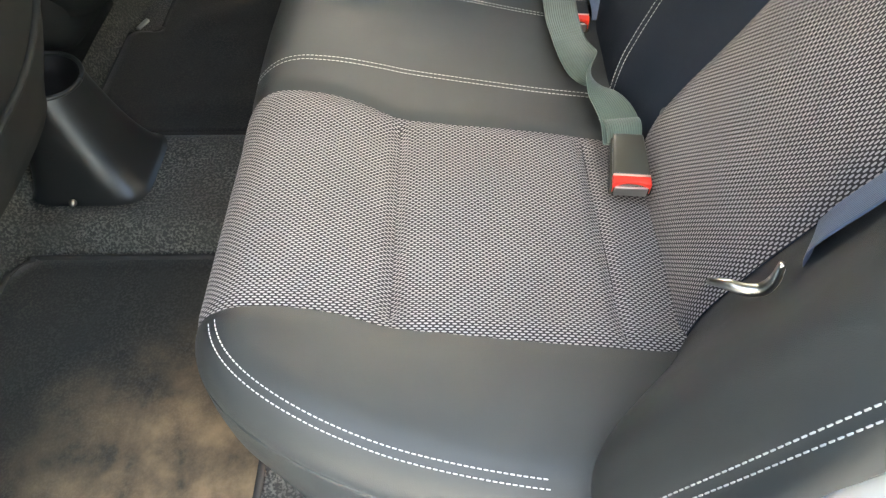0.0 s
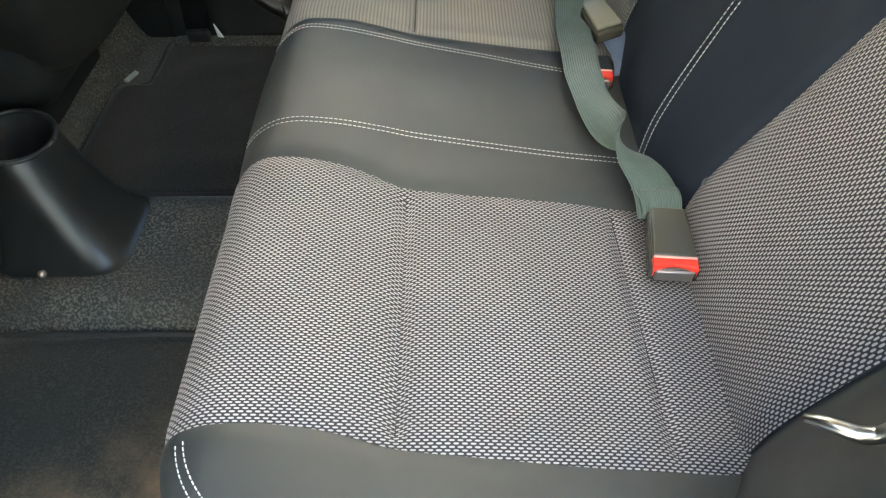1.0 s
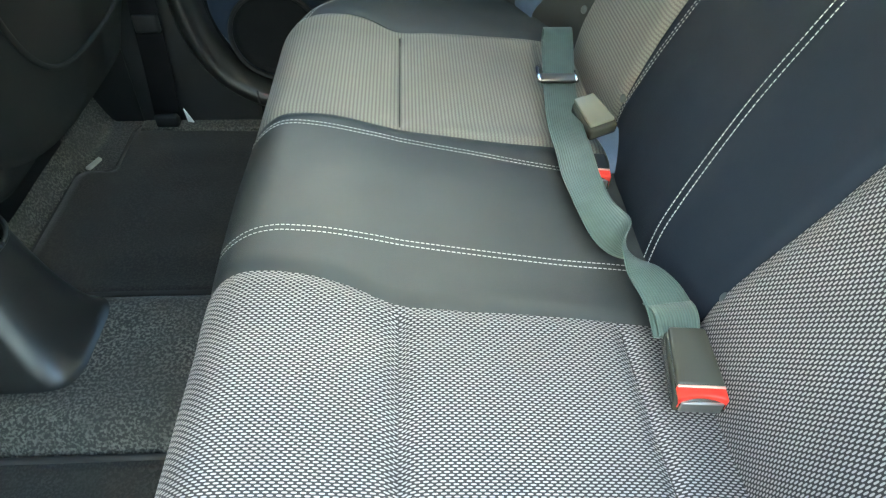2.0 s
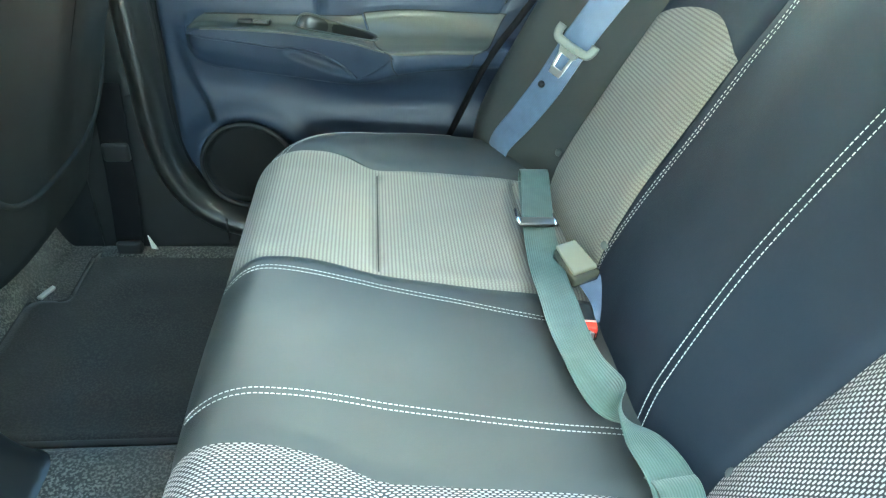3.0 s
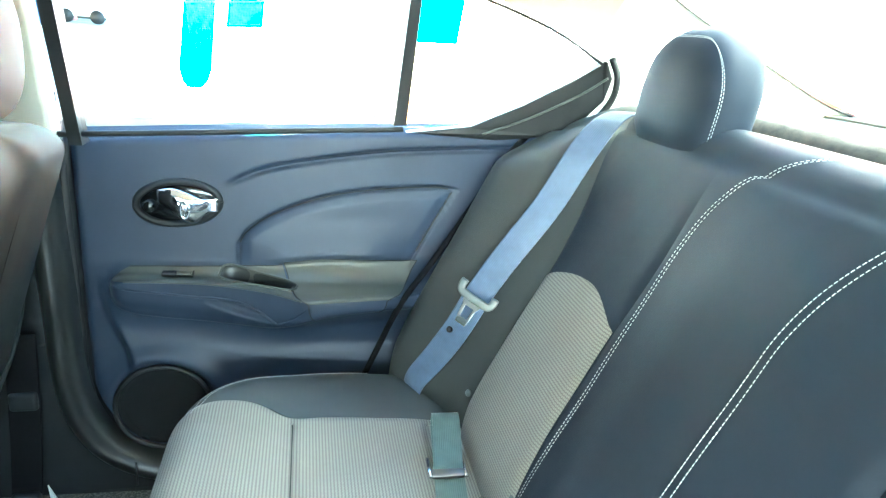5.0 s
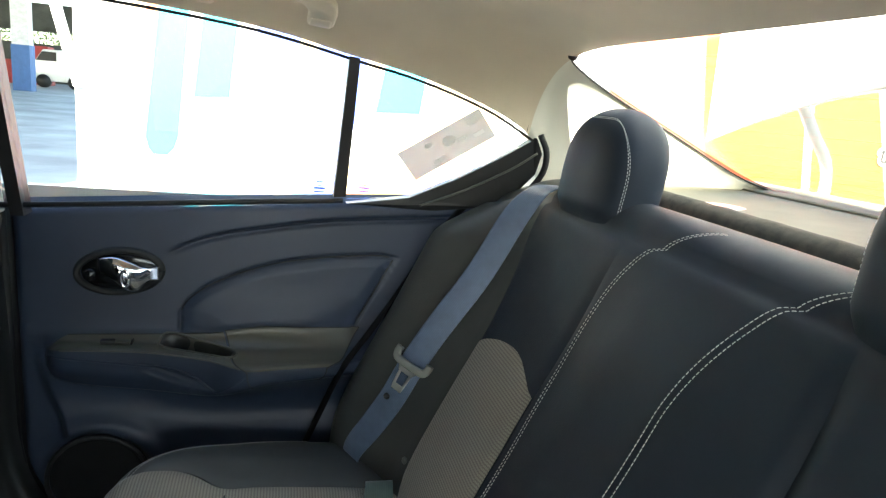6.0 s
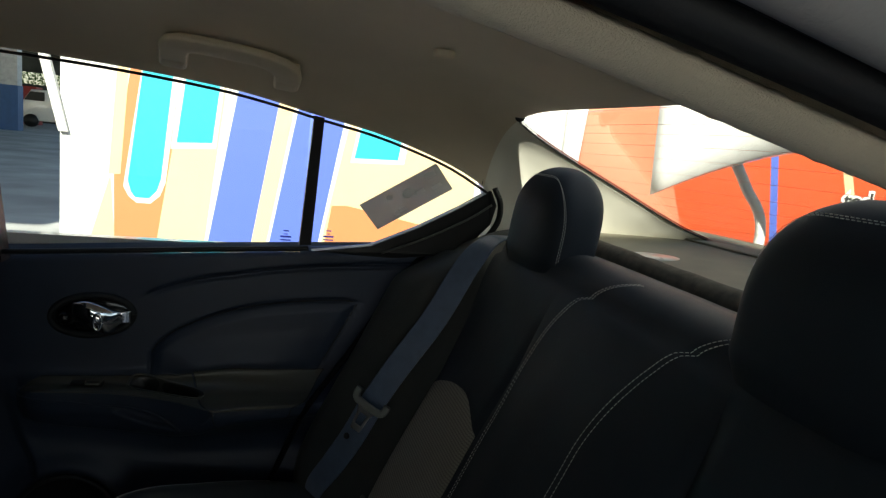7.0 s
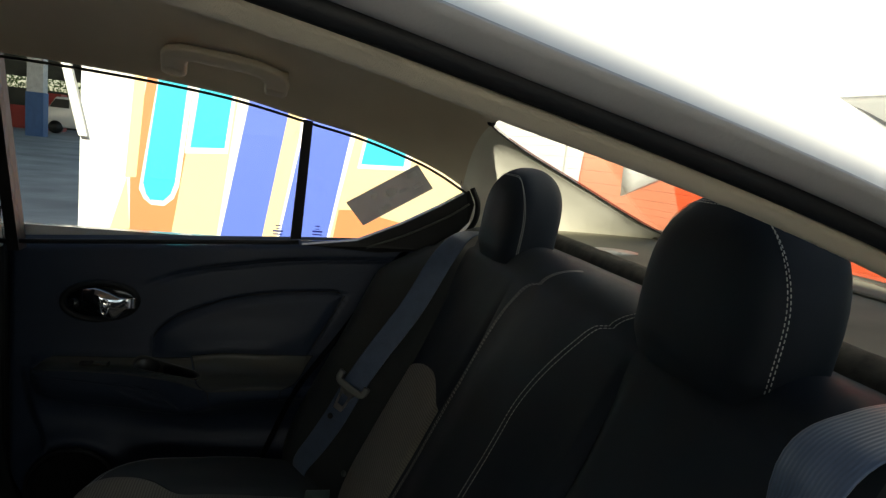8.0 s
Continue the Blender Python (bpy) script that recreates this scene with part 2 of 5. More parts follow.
def tube(fn, n, r, sides=10, bm=None, caps=True):
    """A round bar along fn(t); r is a number or a function of t."""
    bm = bm or bmesh.new()
    rings = []
    up = Vector((0.13, 0.21, 0.97))
    for i in range(n):
        t = i / (n - 1)
        p = fn(t)
        d = (fn(min(1, t + 0.002)) - fn(max(0, t - 0.002))).normalized()
        a = d.cross(up)
        if a.length < 0.05:
            a = d.cross(Vector((1, 0, 0)))
        a.normalize()
        b = d.cross(a)
        rr = r(t) if callable(r) else r
        rings.append([bm.verts.new(p + (a * math.cos(k * math.tau / sides) + b * math.sin(k * math.tau / sides)) * rr) for k in range(sides)])
    for i in range(n - 1):
        for k in range(sides):
            bm.faces.new((rings[i][k], rings[i][(k + 1) % sides], rings[i + 1][(k + 1) % sides], rings[i + 1][k]))
    if caps:
        bm.faces.new(rings[0][::-1])
        bm.faces.new(rings[-1])
    return bm


def extruded(points, direction, bm=None):
    """A flat outline given as 3D points, pushed along direction into a closed slab."""
    bm = bm or bmesh.new()
    d = Vector(direction)
    a = [bm.verts.new(p) for p in points]
    b = [bm.verts.new(Vector(p) + d) for p in points]
    n = len(points)
    bm.faces.new(a[::-1])
    bm.faces.new(b)
    for i in range(n):
        bm.faces.new((a[i], a[(i + 1) % n], b[(i + 1) % n], b[i]))
    bmesh.ops.recalc_face_normals(bm, faces=bm.faces)
    return bm


def ribbon(centre, across, n, width, thick=0.0016, bm=None):
    """A belt: a thin closed band along centre(t), across(t) giving its breadth's direction."""
    bm = bm or bmesh.new()
    uvl = bm.loops.layers.uv.verify()
    rows, length = [], 0.0
    last = None
    for i in range(n):
        t = i / (n - 1)
        p = centre(t)
        d = (centre(min(1, t + 0.004)) - centre(max(0, t - 0.004))).normalized()
        a = across(t)
        a = (a - d * a.dot(d)).normalized()
        nn = a.cross(d).normalized() * thick / 2
        length += (p - last).length if last is not None else 0
        last = p
        w = width(t) if callable(width) else width
        prof = [(-0.5, 0.6), (-0.46, 1), (-0.25, 1), (0, 1), (0.25, 1), (0.46, 1), (0.5, 0.6), (0.5, -0.6), (0.46, -1), (0, -1), (-0.46, -1), (-0.5, -0.6)]
        rows.append(([bm.verts.new(p + a * u * w + nn * h) for u, h in prof], length, [u for u, h in prof]))
    k = 12
    for (r0, l0, us), (r1, l1, _) in zip(rows, rows[1:]):
        for j in range(k):
            f = bm.faces.new((r0[j], r0[(j + 1) % k], r1[(j + 1) % k], r1[j]))
            for lp, uv in zip(f.loops, ((us[j], l0), (us[(j + 1) % k], l0), (us[(j + 1) % k], l1), (us[j], l1))):
                lp[uvl].uv = (uv[0] * 0.048, uv[1])
    bm.faces.new(rows[0][0][::-1])
    bm.faces.new(rows[-1][0])
    return bm


def stitch_row(surface, path, pitch=0.0054, long=0.0043, wide=0.0012, lift=0.0007, bm=None):
    """Thread stitches laid end to end along path(t) -> (u, v) on surface(u, v)."""
    bm = bm or bmesh.new()
    pts = [surface(*path(i / 600)) for i in range(601)]
    acc, nxt = 0.0, pitch / 2
    for i in range(600):
        step = (pts[i + 1] - pts[i]).length
        while acc + step >= nxt and step > 0:
            f = (nxt - acc) / step
            c = pts[i].lerp(pts[i + 1], f)
            d = (pts[i + 1] - pts[i]).normalized()
            u, v = path((i + f) / 600)
            n = (surface(u + 0.002, v) - surface(u - 0.002, v)).cross(surface(u, v + 0.002) - surface(u, v - 0.002)).normalized()
            s = d.cross(n)
            c = c + n * lift
            sx, sn = s * wide / 2, n * wide * 0.45
            e = d * long / 2
            tip = 0.72
            vs = [bm.verts.new(c + q) for q in (-e * 1.0 - sn, -e * tip - sx, -e * tip + sn, -e * tip + sx, e * tip - sx, e * tip + sn, e * tip + sx, e * 1.0 - sn)]
            for q in ((0, 2, 1), (0, 3, 2), (1, 2, 5, 4), (2, 3, 6, 5), (4, 5, 7), (5, 6, 7)):
                bm.faces.new([vs[k] for k in q])
            nxt += pitch
        acc += step
    return bm

# ---- rear bench: shapes ----
CUSH_Z = table([(-0.30, 0.300), (-0.25, 0.314), (-0.20, 0.324), (-0.14, 0.322), (-0.08, 0.313), (-0.05, 0.308), (0.0, 0.304), (0.06, 0.298), (0.14, 0.289), (0.20, 0.279), (0.27, 0.262)])
HALF = 0.612


def front_edge(y):
    """The cushion's front edge in plan, with rounded corners."""
    a = abs(y)
    if a <= 0.40:
        return -0.246
    t = min(1, (a - 0.40) / (HALF - 0.40))
    return -0.246 + 0.40 * (1 - (1 - t ** 2.3) ** 0.5)


EDGE = [Vector((front_edge(y), y)) for y in [HALF * math.sin(math.pi / 2 * k / 60) for k in range(-60, 61)]]


def edge_distance(x, y):
    p = Vector((x, y))
    best = 9.0
    for a, b in zip(EDGE, EDGE[1:]):
        d = b - a
        t = min(1, max(0, (p - a).dot(d) / d.length_squared))
        best = min(best, (p - a - d * t).length)
    return best


INNER_FAR = table([(-0.26, 0.150), (-0.229, 0.166), (-0.20, 0.176), (-0.15, 0.176), (-0.10, 0.165), (-0.055, 0.154), (0.0, 0.145), (0.10, 0.138), (0.25, 0.138)])
STITCH_FAR = table([(-0.25, 0.116), (-0.235, 0.124), (-0.21, 0.136), (-0.18, 0.140), (-0.12, 0.131), (-0.06, 0.120), (0.0, 0.105), (0.08, 0.088), (0.14, 0.076), (0.20, 0.066)])
INNER_NEAR = table([(-0.26, 0.118), (-0.20, 0.115), (-0.15, 0.118), (-0.10, 0.131), (-0.055, 0.150), (0.0, 0.154), (0.25, 0.162)])
OUTER_FAR = table([(-0.26, 0.452), (-0.20, 0.462), (-0.14, 0.466), (-0.10, 0.458), (-0.055, 0.436), (0.0, 0.440), (0.25, 0.455)])
OUTER_NEAR = table([(-0.26, 0.428), (-0.20, 0.424), (-0.15, 0.423), (-0.10, 0.428), (-0.055, 0.438), (0.0, 0.443), (0.10, 0.449), (0.18, 0.450), (0.25, 0.446)])


def inner(x, side):
    return INNER_FAR(x) if side > 0 else INNER_NEAR(x)


def outer(x, side):
    return OUTER_FAR(x) if side > 0 else OUTER_NEAR(x)



def cush(x, y):
    """The bench cushion's top."""
    a = abs(y)
    z = CUSH_Z(x)
    z += 0.010 * smooth_step(0.43, 0.52, a) - 0.004 * smooth_step(0.15, 0.19, a) * (1 - smooth_step(0.40, 0.44, a))
    z += 0.006 * (1 - smooth_step(0.02, 0.15, a))
    z += 0.0012 * noise.noise((x * 13, y * 11, 0.3))
    d = edge_distance(x, y)
    r = 0.055
    if d < r:
        z -= (r - (r * r - (r - d) ** 2) ** 0.5) * 0.85
    seam = min(abs(a - inner(x, y)), abs(a - outer(x, y)))
    z -= 0.0045 * math.exp(-(seam / 0.009) ** 2)
    if inner(x, y) < a < outer(x, y):
        fade = smooth_step(0.0, 0.022, min(a - inner(x, y), outer(x, y) - a))
        z -= fade * 0.0085 * math.exp(-((x + 0.052) / 0.0065) ** 2) + fade * 0.0035 * math.exp(-((x + 0.052) / 0.02) ** 2) + fade * 0.007 * math.exp(-((x - 0.165 - 0.03 * (a - 0.15)) / 0.006) ** 2)
    return Vector((x, y, z))


def dense(a, b, n, side=0):
    """n values from a to b, crowded towards b (side 1) or both ends (2)."""
    out = []
    for i in range(n):
        t = i / (n - 1)
        if side == 1:
            t = 1 - (1 - t) ** 2
        elif side == 2:
            t = 0.5 - 0.5 * math.cos(math.pi * t)
        out.append(a + (b - a) * t)
    return out


bench = thing("rear_bench", "black leatherette rear bench with pale dotted cloth inserts, white stitching", "bench")
TS = span(0, 0.80, 90)[:-1] + dense(0.80, 1, 24, 1)


def cushion_panel(name, y0, y1, mat, ny, label, x_back=0.262):
    """A panel of the top, from the back to the front edge, and on down the front face."""
    def f(t, v):
        x = x_back + (front_edge_at(t, v, y0, y1) - x_back) * min(t, 1.0)
        y = y0(x) + (y1(x) - y0(x)) * v
        x = x_back + (front_edge(y) - x_back) * min(t, 1.0)
        p = cush(x, y)
        if t > 1:
            k = t - 1
            p.z = p.z - 0.26 * k
            nx = (front_edge(y + 0.004) - front_edge(y - 0.004)) / 0.008
            n = Vector((-1, nx)).normalized() if abs(nx) < 6 else Vector((-0.1, math.copysign(1, y)))
            bulge = 0.012 * math.sin(min(1, k * 2.2) * math.pi * 0.6) - 0.03 * k
            p.x += n.x * bulge
            p.y += n.y * bulge
        return p

    def uv(t, v):
        p = f(t, v)
        q = (p.x, p.y) if t <= 1 else (p.x - (t - 1) * 0.26, p.y)
        return q
    ts = TS + [1.03, 1.08, 1.16, 1.3, 1.5, 1.75, 2.0]
    return part(name, grid(f, ts, span(0, 1, ny), uv), mat, bench, label)


def front_edge_at(t, v, y0, y1):
    y = y0(-0.2) + (y1(-0.2) - y0(-0.2)) * v
    return front_edge(y)


cushion_panel("cloth_insert", lambda x: -OUTER_NEAR(x), lambda x: -INNER_NEAR(x), CLOTH, 60, "pale grey dotted weave cloth insert")
cushion_panel("cloth_insert", lambda x: INNER_FAR(x), lambda x: OUTER_FAR(x), CLOTH_RIB, 60, "pale grey dotted weave cloth insert")
cushion_panel("centre_panel", lambda x: -INNER_NEAR(x), lambda x: INNER_FAR(x), LEATHER, 50, "smooth black leatherette centre panel")
ENDS = dense(0, 1, 40, 1)


def end_panel(side):
    def f(t, v):
        y = side * (0.44 + (HALF - 0.0005 - 0.44) * v)
        x = 0.262 + (front_edge(y) - 0.262) * min(t, 1.0)
        lo = outer(x, side)
        y = side * (lo + (HALF - 0.0005 - lo) * v)
        x = 0.262 + (front_edge(y) - 0.262) * min(t, 1.0)
        p = cush(x, y)
        if t > 1:
            k = t - 1
            p.z -= 0.26 * k
            i = (front_edge(abs(y) + 0.002) - front_edge(abs(y) - 0.002)) / 0.004 if v < 0.97 else 12.0
            n = Vector((-1, i * side)).normalized()
            bulge = 0.012 * math.sin(min(1, k * 2.2) * math.pi * 0.6) - 0.03 * k
            p.x += n.x * bulge
            p.y += n.y * bulge
        return p
    return part("side_bolster", grid(f, TS + [1.03, 1.08, 1.16, 1.3, 1.5, 1.75, 2.0], ENDS, lambda u, v: (u, v)), LEATHER, bench, "black leatherette outer panel")


end_panel(-1)
end_panel(1)
for s in (-1, 1):
    bm = bmesh.new()
    for off in (0.0, 0.0070):
        if s > 0:
            stitch_row(cush, lambda t, o=off: (0.20 - 0.438 * t, STITCH_FAR(0.20 - 0.438 * t) + o), bm=bm)
        else:
            stitch_row(cush, lambda t, o=off: (0.20 - 0.438 * t, o - 0.092 + 0.028 * smooth_step(0.1, 0.9, t) - 0.012 * smooth_step(0.84, 1.0, t)), bm=bm)
    part("seam_stitching", bm, THREAD, bench, "white double stitching", False)["kind"] = "stuff"


# Thin dark lines along the seam creases, the crease shade put into colour.
SEAM_SHADE = material("seam_shade", (0.035, 0.034, 0.032), 0.9)
for s in (-1, 1):
    for x0, slope, r in ((-0.052, 0.0, 0.0006 if s < 0 else 0.0013), (0.165, 0.03, 0.0006)):
        def crease(t, s=s, x0=x0, slope=slope):
            a = inner(x0, s) + 0.012 + (outer(x0, s) - inner(x0, s) - 0.024) * t
            return cush(x0 + slope * (a - 0.15), s * a) + Vector((0, 0, 0.0002))
        part("seam_shade", tube(crease, 40, r, 6), SEAM_SHADE, bench)


def rim_path(side, inset):
    """Along the rounded front corner, a little inside the edge."""
    def p(t):
        a = 0.445 + (HALF - 0.003 - 0.445) * math.sin(t * math.pi / 2) ** 0.9
        d = Vector((front_edge(a + 0.001) - front_edge(a - 0.001), 0.002)).normalized()
        n = Vector((d.y, -d.x))
        q = Vector((front_edge(a), a)) + n * inset
        return (q.x, side * q.y)
    return p


for s in (-1, 1):
    bm = bmesh.new()
    for ins in (0.024, 0.0308):
        stitch_row(cush, rim_path(s, ins), bm=bm)
    part("rim_stitching", bm, THREAD, bench, "white double stitching", False)["kind"] = "stuff"

# ---- backrest ----
BACK_X = table([(0.20, 0.232), (0.27, 0.233), (0.333, 0.242), (0.44, 0.287), (0.575, 0.349), (0.69, 0.400), (0.77, 0.434), (0.815, 0.458)])
PROFILE = [(BACK_X(z), z) for z in span(0.20, 0.80, 25)]
PROFILE += [(0.461 + 0.050 * (1 - math.cos(a)), 0.80 + 0.040 * math.sin(a)) for a in span(0.12, math.pi * 0.62, 14)]
PROFILE += [(0.60, 0.815), (0.615, 0.76)]
LENS = [0.0]
for (xa, za), (xb, zb) in zip(PROFILE, PROFILE[1:]):
    LENS.append(LENS[-1] + math.hypot(xb - xa, zb - za))
S_X = table([(l, p[0]) for l, p in zip(LENS, PROFILE)])
S_Z = table([(l, p[1]) for l, p in zip(LENS, PROFILE)])
S_MAX = LENS[-1]


def s_of(z):
    """Length up the backrest at height z."""
    return min(span(0, 0.62, 311), key=lambda s: abs(S_Z(s) - z))


BIN = table([(0.0, 0.168), (0.13, 0.176), (0.24, 0.186), (0.34, 0.190), (0.45, 0.186), (0.9, 0.17)])
BOUT = table([(0.0, 0.432), (0.2, 0.428), (0.42, 0.424), (0.56, 0.44), (0.62, 0.45), (0.9, 0.47)])


def back(s, y):
    """The backrest's face, by length up it and place across."""
    a = abs(y)
    x, z = S_X(s), S_Z(s)
    h = 1 - smooth_step(0.50, 0.66, s)
    f = 0.0
    f += 0.018 * (1 - smooth_step(0.05, 0.17, a)) * h
    b = smooth_step(0.425, 0.60, a) if y > 0 else smooth_step(0.42, 0.585, a) * 1.10
    f += 0.105 * b * (1 - smooth_step(0.52, 0.72, s) * 0.75)
    if a > 0.60:
        r = min(1, (a - 0.60) / 0.055)
        f -= 0.075 * (1 - (1 - r * r) ** 0.5) * (0.4 + 0.6 * h)
    f += 0.0016 * noise.noise((s * 11, y * 10, 5.1))
    seam = min(abs(a - BIN(s)), abs(a - BOUT(s)))
    f -= 0.005 * math.exp(-(seam / 0.008) ** 2) * h
    if y < 0:
        f -= 0.008 * math.exp(-((a - BIN(s) - 0.004) / 0.010) ** 2) * (0.3 + 0.7 * smooth_step(0.3, 0.55, s)) * (1 - smooth_step(0.585, 0.655, s))
    z -= 0.03 * smooth_step(0.5, 0.62, a) * smooth_step(0.5, 0.7, s) + 0.004 * (a / 0.5) ** 2
    return Vector((x - f, y, z + f * 0.25 * h))


backrest = thing("bench_back", "reclined black leatherette bench back with pale dotted cloth inserts", "bench back")


def back_panel(name, y0, y1, mat, n, label, lo=0.0, hi=None):
    ss = span(lo, hi if hi else S_MAX, 74)
    return part(name, grid(lambda s, v: back(s, y0(s) + (y1(s) - y0(s)) * v), ss, span(0, 1, n), lambda s, v: (s, y0(s) + (y1(s) - y0(s)) * v)), mat, backrest, label)


ARC = table([(0.0, s_of(0.578)), (0.1, s_of(0.590)), (0.35, s_of(0.605)), (0.6, s_of(0.602)), (0.85, s_of(0.586)), (1.0, s_of(0.568))])


def arc_top(y):
    """The cloth's rounded upper end."""
    return ARC((abs(y) - 0.175) / (0.43 - 0.175))


def insert_cloth(side):
    def f(k, v):
        s0 = 0.03
        a = 0.175 + 0.255 * v
        s = s0 + (arc_top(a) - s0) * k
        y = BIN(s) + (BOUT(s) - BIN(s)) * v
        p = back(s, side * y)
        return p + Vector((-0.002, 0, 0.001))

    def uv(k, v):
        a = 0.175 + 0.255 * v
        s = 0.03 + (arc_top(a) - 0.03) * k
        return (s, side * (BIN(s) + (BOUT(s) - BIN(s)) * v))
    part("cloth_insert", grid(f, span(0, 1, 60), span(0, 1, 40), uv), CLOTH_RIB if side > 0 else CLOTH, backrest, "pale grey dotted weave cloth insert with rounded top")


for s in (-1, 1):
    insert_cloth(s)
    back_panel("shoulder_panel", (lambda q: BIN(q)) if s > 0 else (lambda q: -BOUT(q)), (lambda q: BOUT(q)) if s > 0 else (lambda q: -BIN(q)), LEATHER_B, 30, "smooth black leatherette upper panel")
    if s > 0:
        back_panel("side_bolster", lambda q: BOUT(q), lambda q: 0.655, LEATHER, 40, "rounded black leatherette side bolster")
    else:
        back_panel("side_bolster", lambda q: -0.655, lambda q: -BOUT(q), LEATHER, 40, "rounded black leatherette side bolster")
back_panel("centre_panel", lambda q: -BIN(q), lambda q: BIN(q), LEATHER_B, 44, "smooth black leatherette centre panel")
STW = table([(0.0, 0.0), (0.50, 0.0), (0.56, 0.005), (0.60, 0.016), (0.635, 0.034), (0.662, 0.056), (0.682, 0.078), (0.70, 0.103), (0.715, 0.128), (0.9, 0.20)])
bm = bmesh.new()
for off in (0.0, 0.006):
    stitch_row(back, lambda t, o=off: (0.06 + 0.645 * t, 0.160 + o - STW(0.06 + 0.645 * t)), pitch=0.0058, long=0.0040, wide=0.0013, bm=bm)
part("seam_stitching", bm, THREAD, backrest, "white stitching", False)["kind"] = "stuff"
bm = bmesh.new()
for off in (0.0, 0.0095):
    stitch_row(back, lambda t, o=off: (0.075 + 0.64 * t, -0.078 + o + 0.02 * smooth_step(0, 0.4, t) - STW(0.075 + 0.64 * t)), bm=bm)
part("seam_stitching", bm, THREAD, backrest, "white double stitching", False)["kind"] = "stuff"
bm = bmesh.new()
for off in (0.0, 0.006):
    stitch_row(back, lambda t, o=off: (0.02 + 0.62 * t, -0.625 + o), long=0.0042, wide=0.0013, bm=bm)
part("rim_stitching", bm, THREAD, backrest, "white double stitching", False)["kind"] = "stuff"


def stud_at(y, z):
    s = s_of(z)
    p = back(s, y)
    n = (back(s + 0.003, y) - back(s - 0.003, y)).cross(back(s, y + 0.003) - back(s, y - 0.003)).normalized()
    bm = bmesh.new()
    bmesh.ops.create_uvsphere(bm, u_segments=16, v_segments=8, radius=0.0065, matrix=Matrix.Translation(p + n * 0.001) @ n.to_track_quat("Z", "Y").to_matrix().to_4x4() @ Matrix.Diagonal((1, 1, 0.4, 1)))
    part("stud", bm, STUD, backrest, "small round grey plastic stud")


stud_at(0.440, 0.341)
stud_at(0.181, 0.331)
stud_at(-0.178, 0.335)


# ---- headrests ----
def headrest(y0, z0=0.799):
    t = thing("headrest", "rounded black leatherette headrest with white stitching, above the bench back", "headrest", "rear headrests", at=(0.488, y0, 0.82))
    hw, hd = 0.103, 0.051
    tall = 0.964 - z0 if y0 > 0 else 0.975 - z0

    def f(u, v):
        # u: up, v: round the section
        w = hw * (max(0.0, 1 - max(0, (u - 0.34) / 0.66) ** 2.4)) ** 0.48
        dd = hd * (max(0.0, 1 - max(0, (u - 0.55) / 0.45) ** 2.6)) ** 0.5
        foot = 1 - smooth_step(0.0, 0.16, u)
        w *= 1 - 0.07 * foot - 0.02 * (1 - smooth_step(0.1, 0.5, u))
        dd *= 1 - 0.16 * foot
        c, s = math.cos(v), math.sin(v)
        e = 2 / 3.3
        y = math.copysign(abs(s) ** e, s) * w
        x = -math.copysign(abs(c) ** e, c) * dd + 0.010 + 0.018 * u
        return Vector((0.485 + x, y0 + y, z0 + tall * u))
    us = [0, 0.01, 0.03, 0.06, 0.1, 0.15, 0.2, 0.3, 0.4, 0.5, 0.58, 0.65, 0.72, 0.78, 0.83, 0.87, 0.9, 0.93, 0.955, 0.97, 0.985, 0.995, 1.0]
    bm = grid(f, us, span(0, math.tau, 81))
    bmesh.ops.remove_doubles(bm, verts=bm.verts, dist=0.0004)
    bmesh.ops.holes_fill(bm, edges=[e for e in bm.edges if e.is_boundary])
    bmesh.ops.recalc_face_normals(bm, faces=bm.faces)
    pad = part("cushion", bm, LEATHER_B, t)
    bm = bmesh.new()
    for o in (0.0, 0.055):
        def loop(q, o=o):
            a = math.pi * q
            c = math.cos(a)
            return (0.02 + 0.89 * max(0.0, math.sin(a)) ** 0.5 - o * 0.2, (1.20 + o) * math.copysign(abs(c) ** 0.5, c))
        stitch_row(f, loop, pitch=0.0050, long=0.0036, wide=0.0010, bm=bm)
    part("seam_stitching", bm, THREAD, pad, "white double stitching", False)["kind"] = "stuff"
    for dy in (-0.05, 0.05):
        part("post", tube(lambda q, d=dy: Vector((0.503, y0 + d, 0.78 + 0.06 * q)), 3, 0.006), STEEL, t)
    return t


headrest(0.345)
headrest(-0.240, 0.800)

# ---- far door panel ----
BELT = table([(-0.52, 0.712), (-0.40, 0.720), (-0.30, 0.727), (0.127, 0.757), (0.38, 0.768), (0.6, 0.775)])
CREASE = table([(-0.175, 0.634), (-0.112, 0.661), (-0.011, 0.684), (0.128, 0.705), (0.341, 0.720), (0.5, 0.728)])
INSET_TOP = table([(-0.156, 0.520), (-0.145, 0.541), (-0.098, 0.577), (0.0, 0.615), (0.10, 0.633), (0.212, 0.641), (0.24, 0.636)])
SWELL = table([(0.05, -0.40), (0.15, -0.375), (0.21, -0.362), (0.28, -0.359), (0.364, -0.391), (0.43, -0.404), (0.5, -0.41)])


def in_inset(x, z):
    """How far inside the padded inset panel a place lies, in metres."""
    return min(INSET_TOP(x) - z, x + 0.156, (0.236 - x) * 0.89 + (z - 0.625) * 0.45, 0.2)


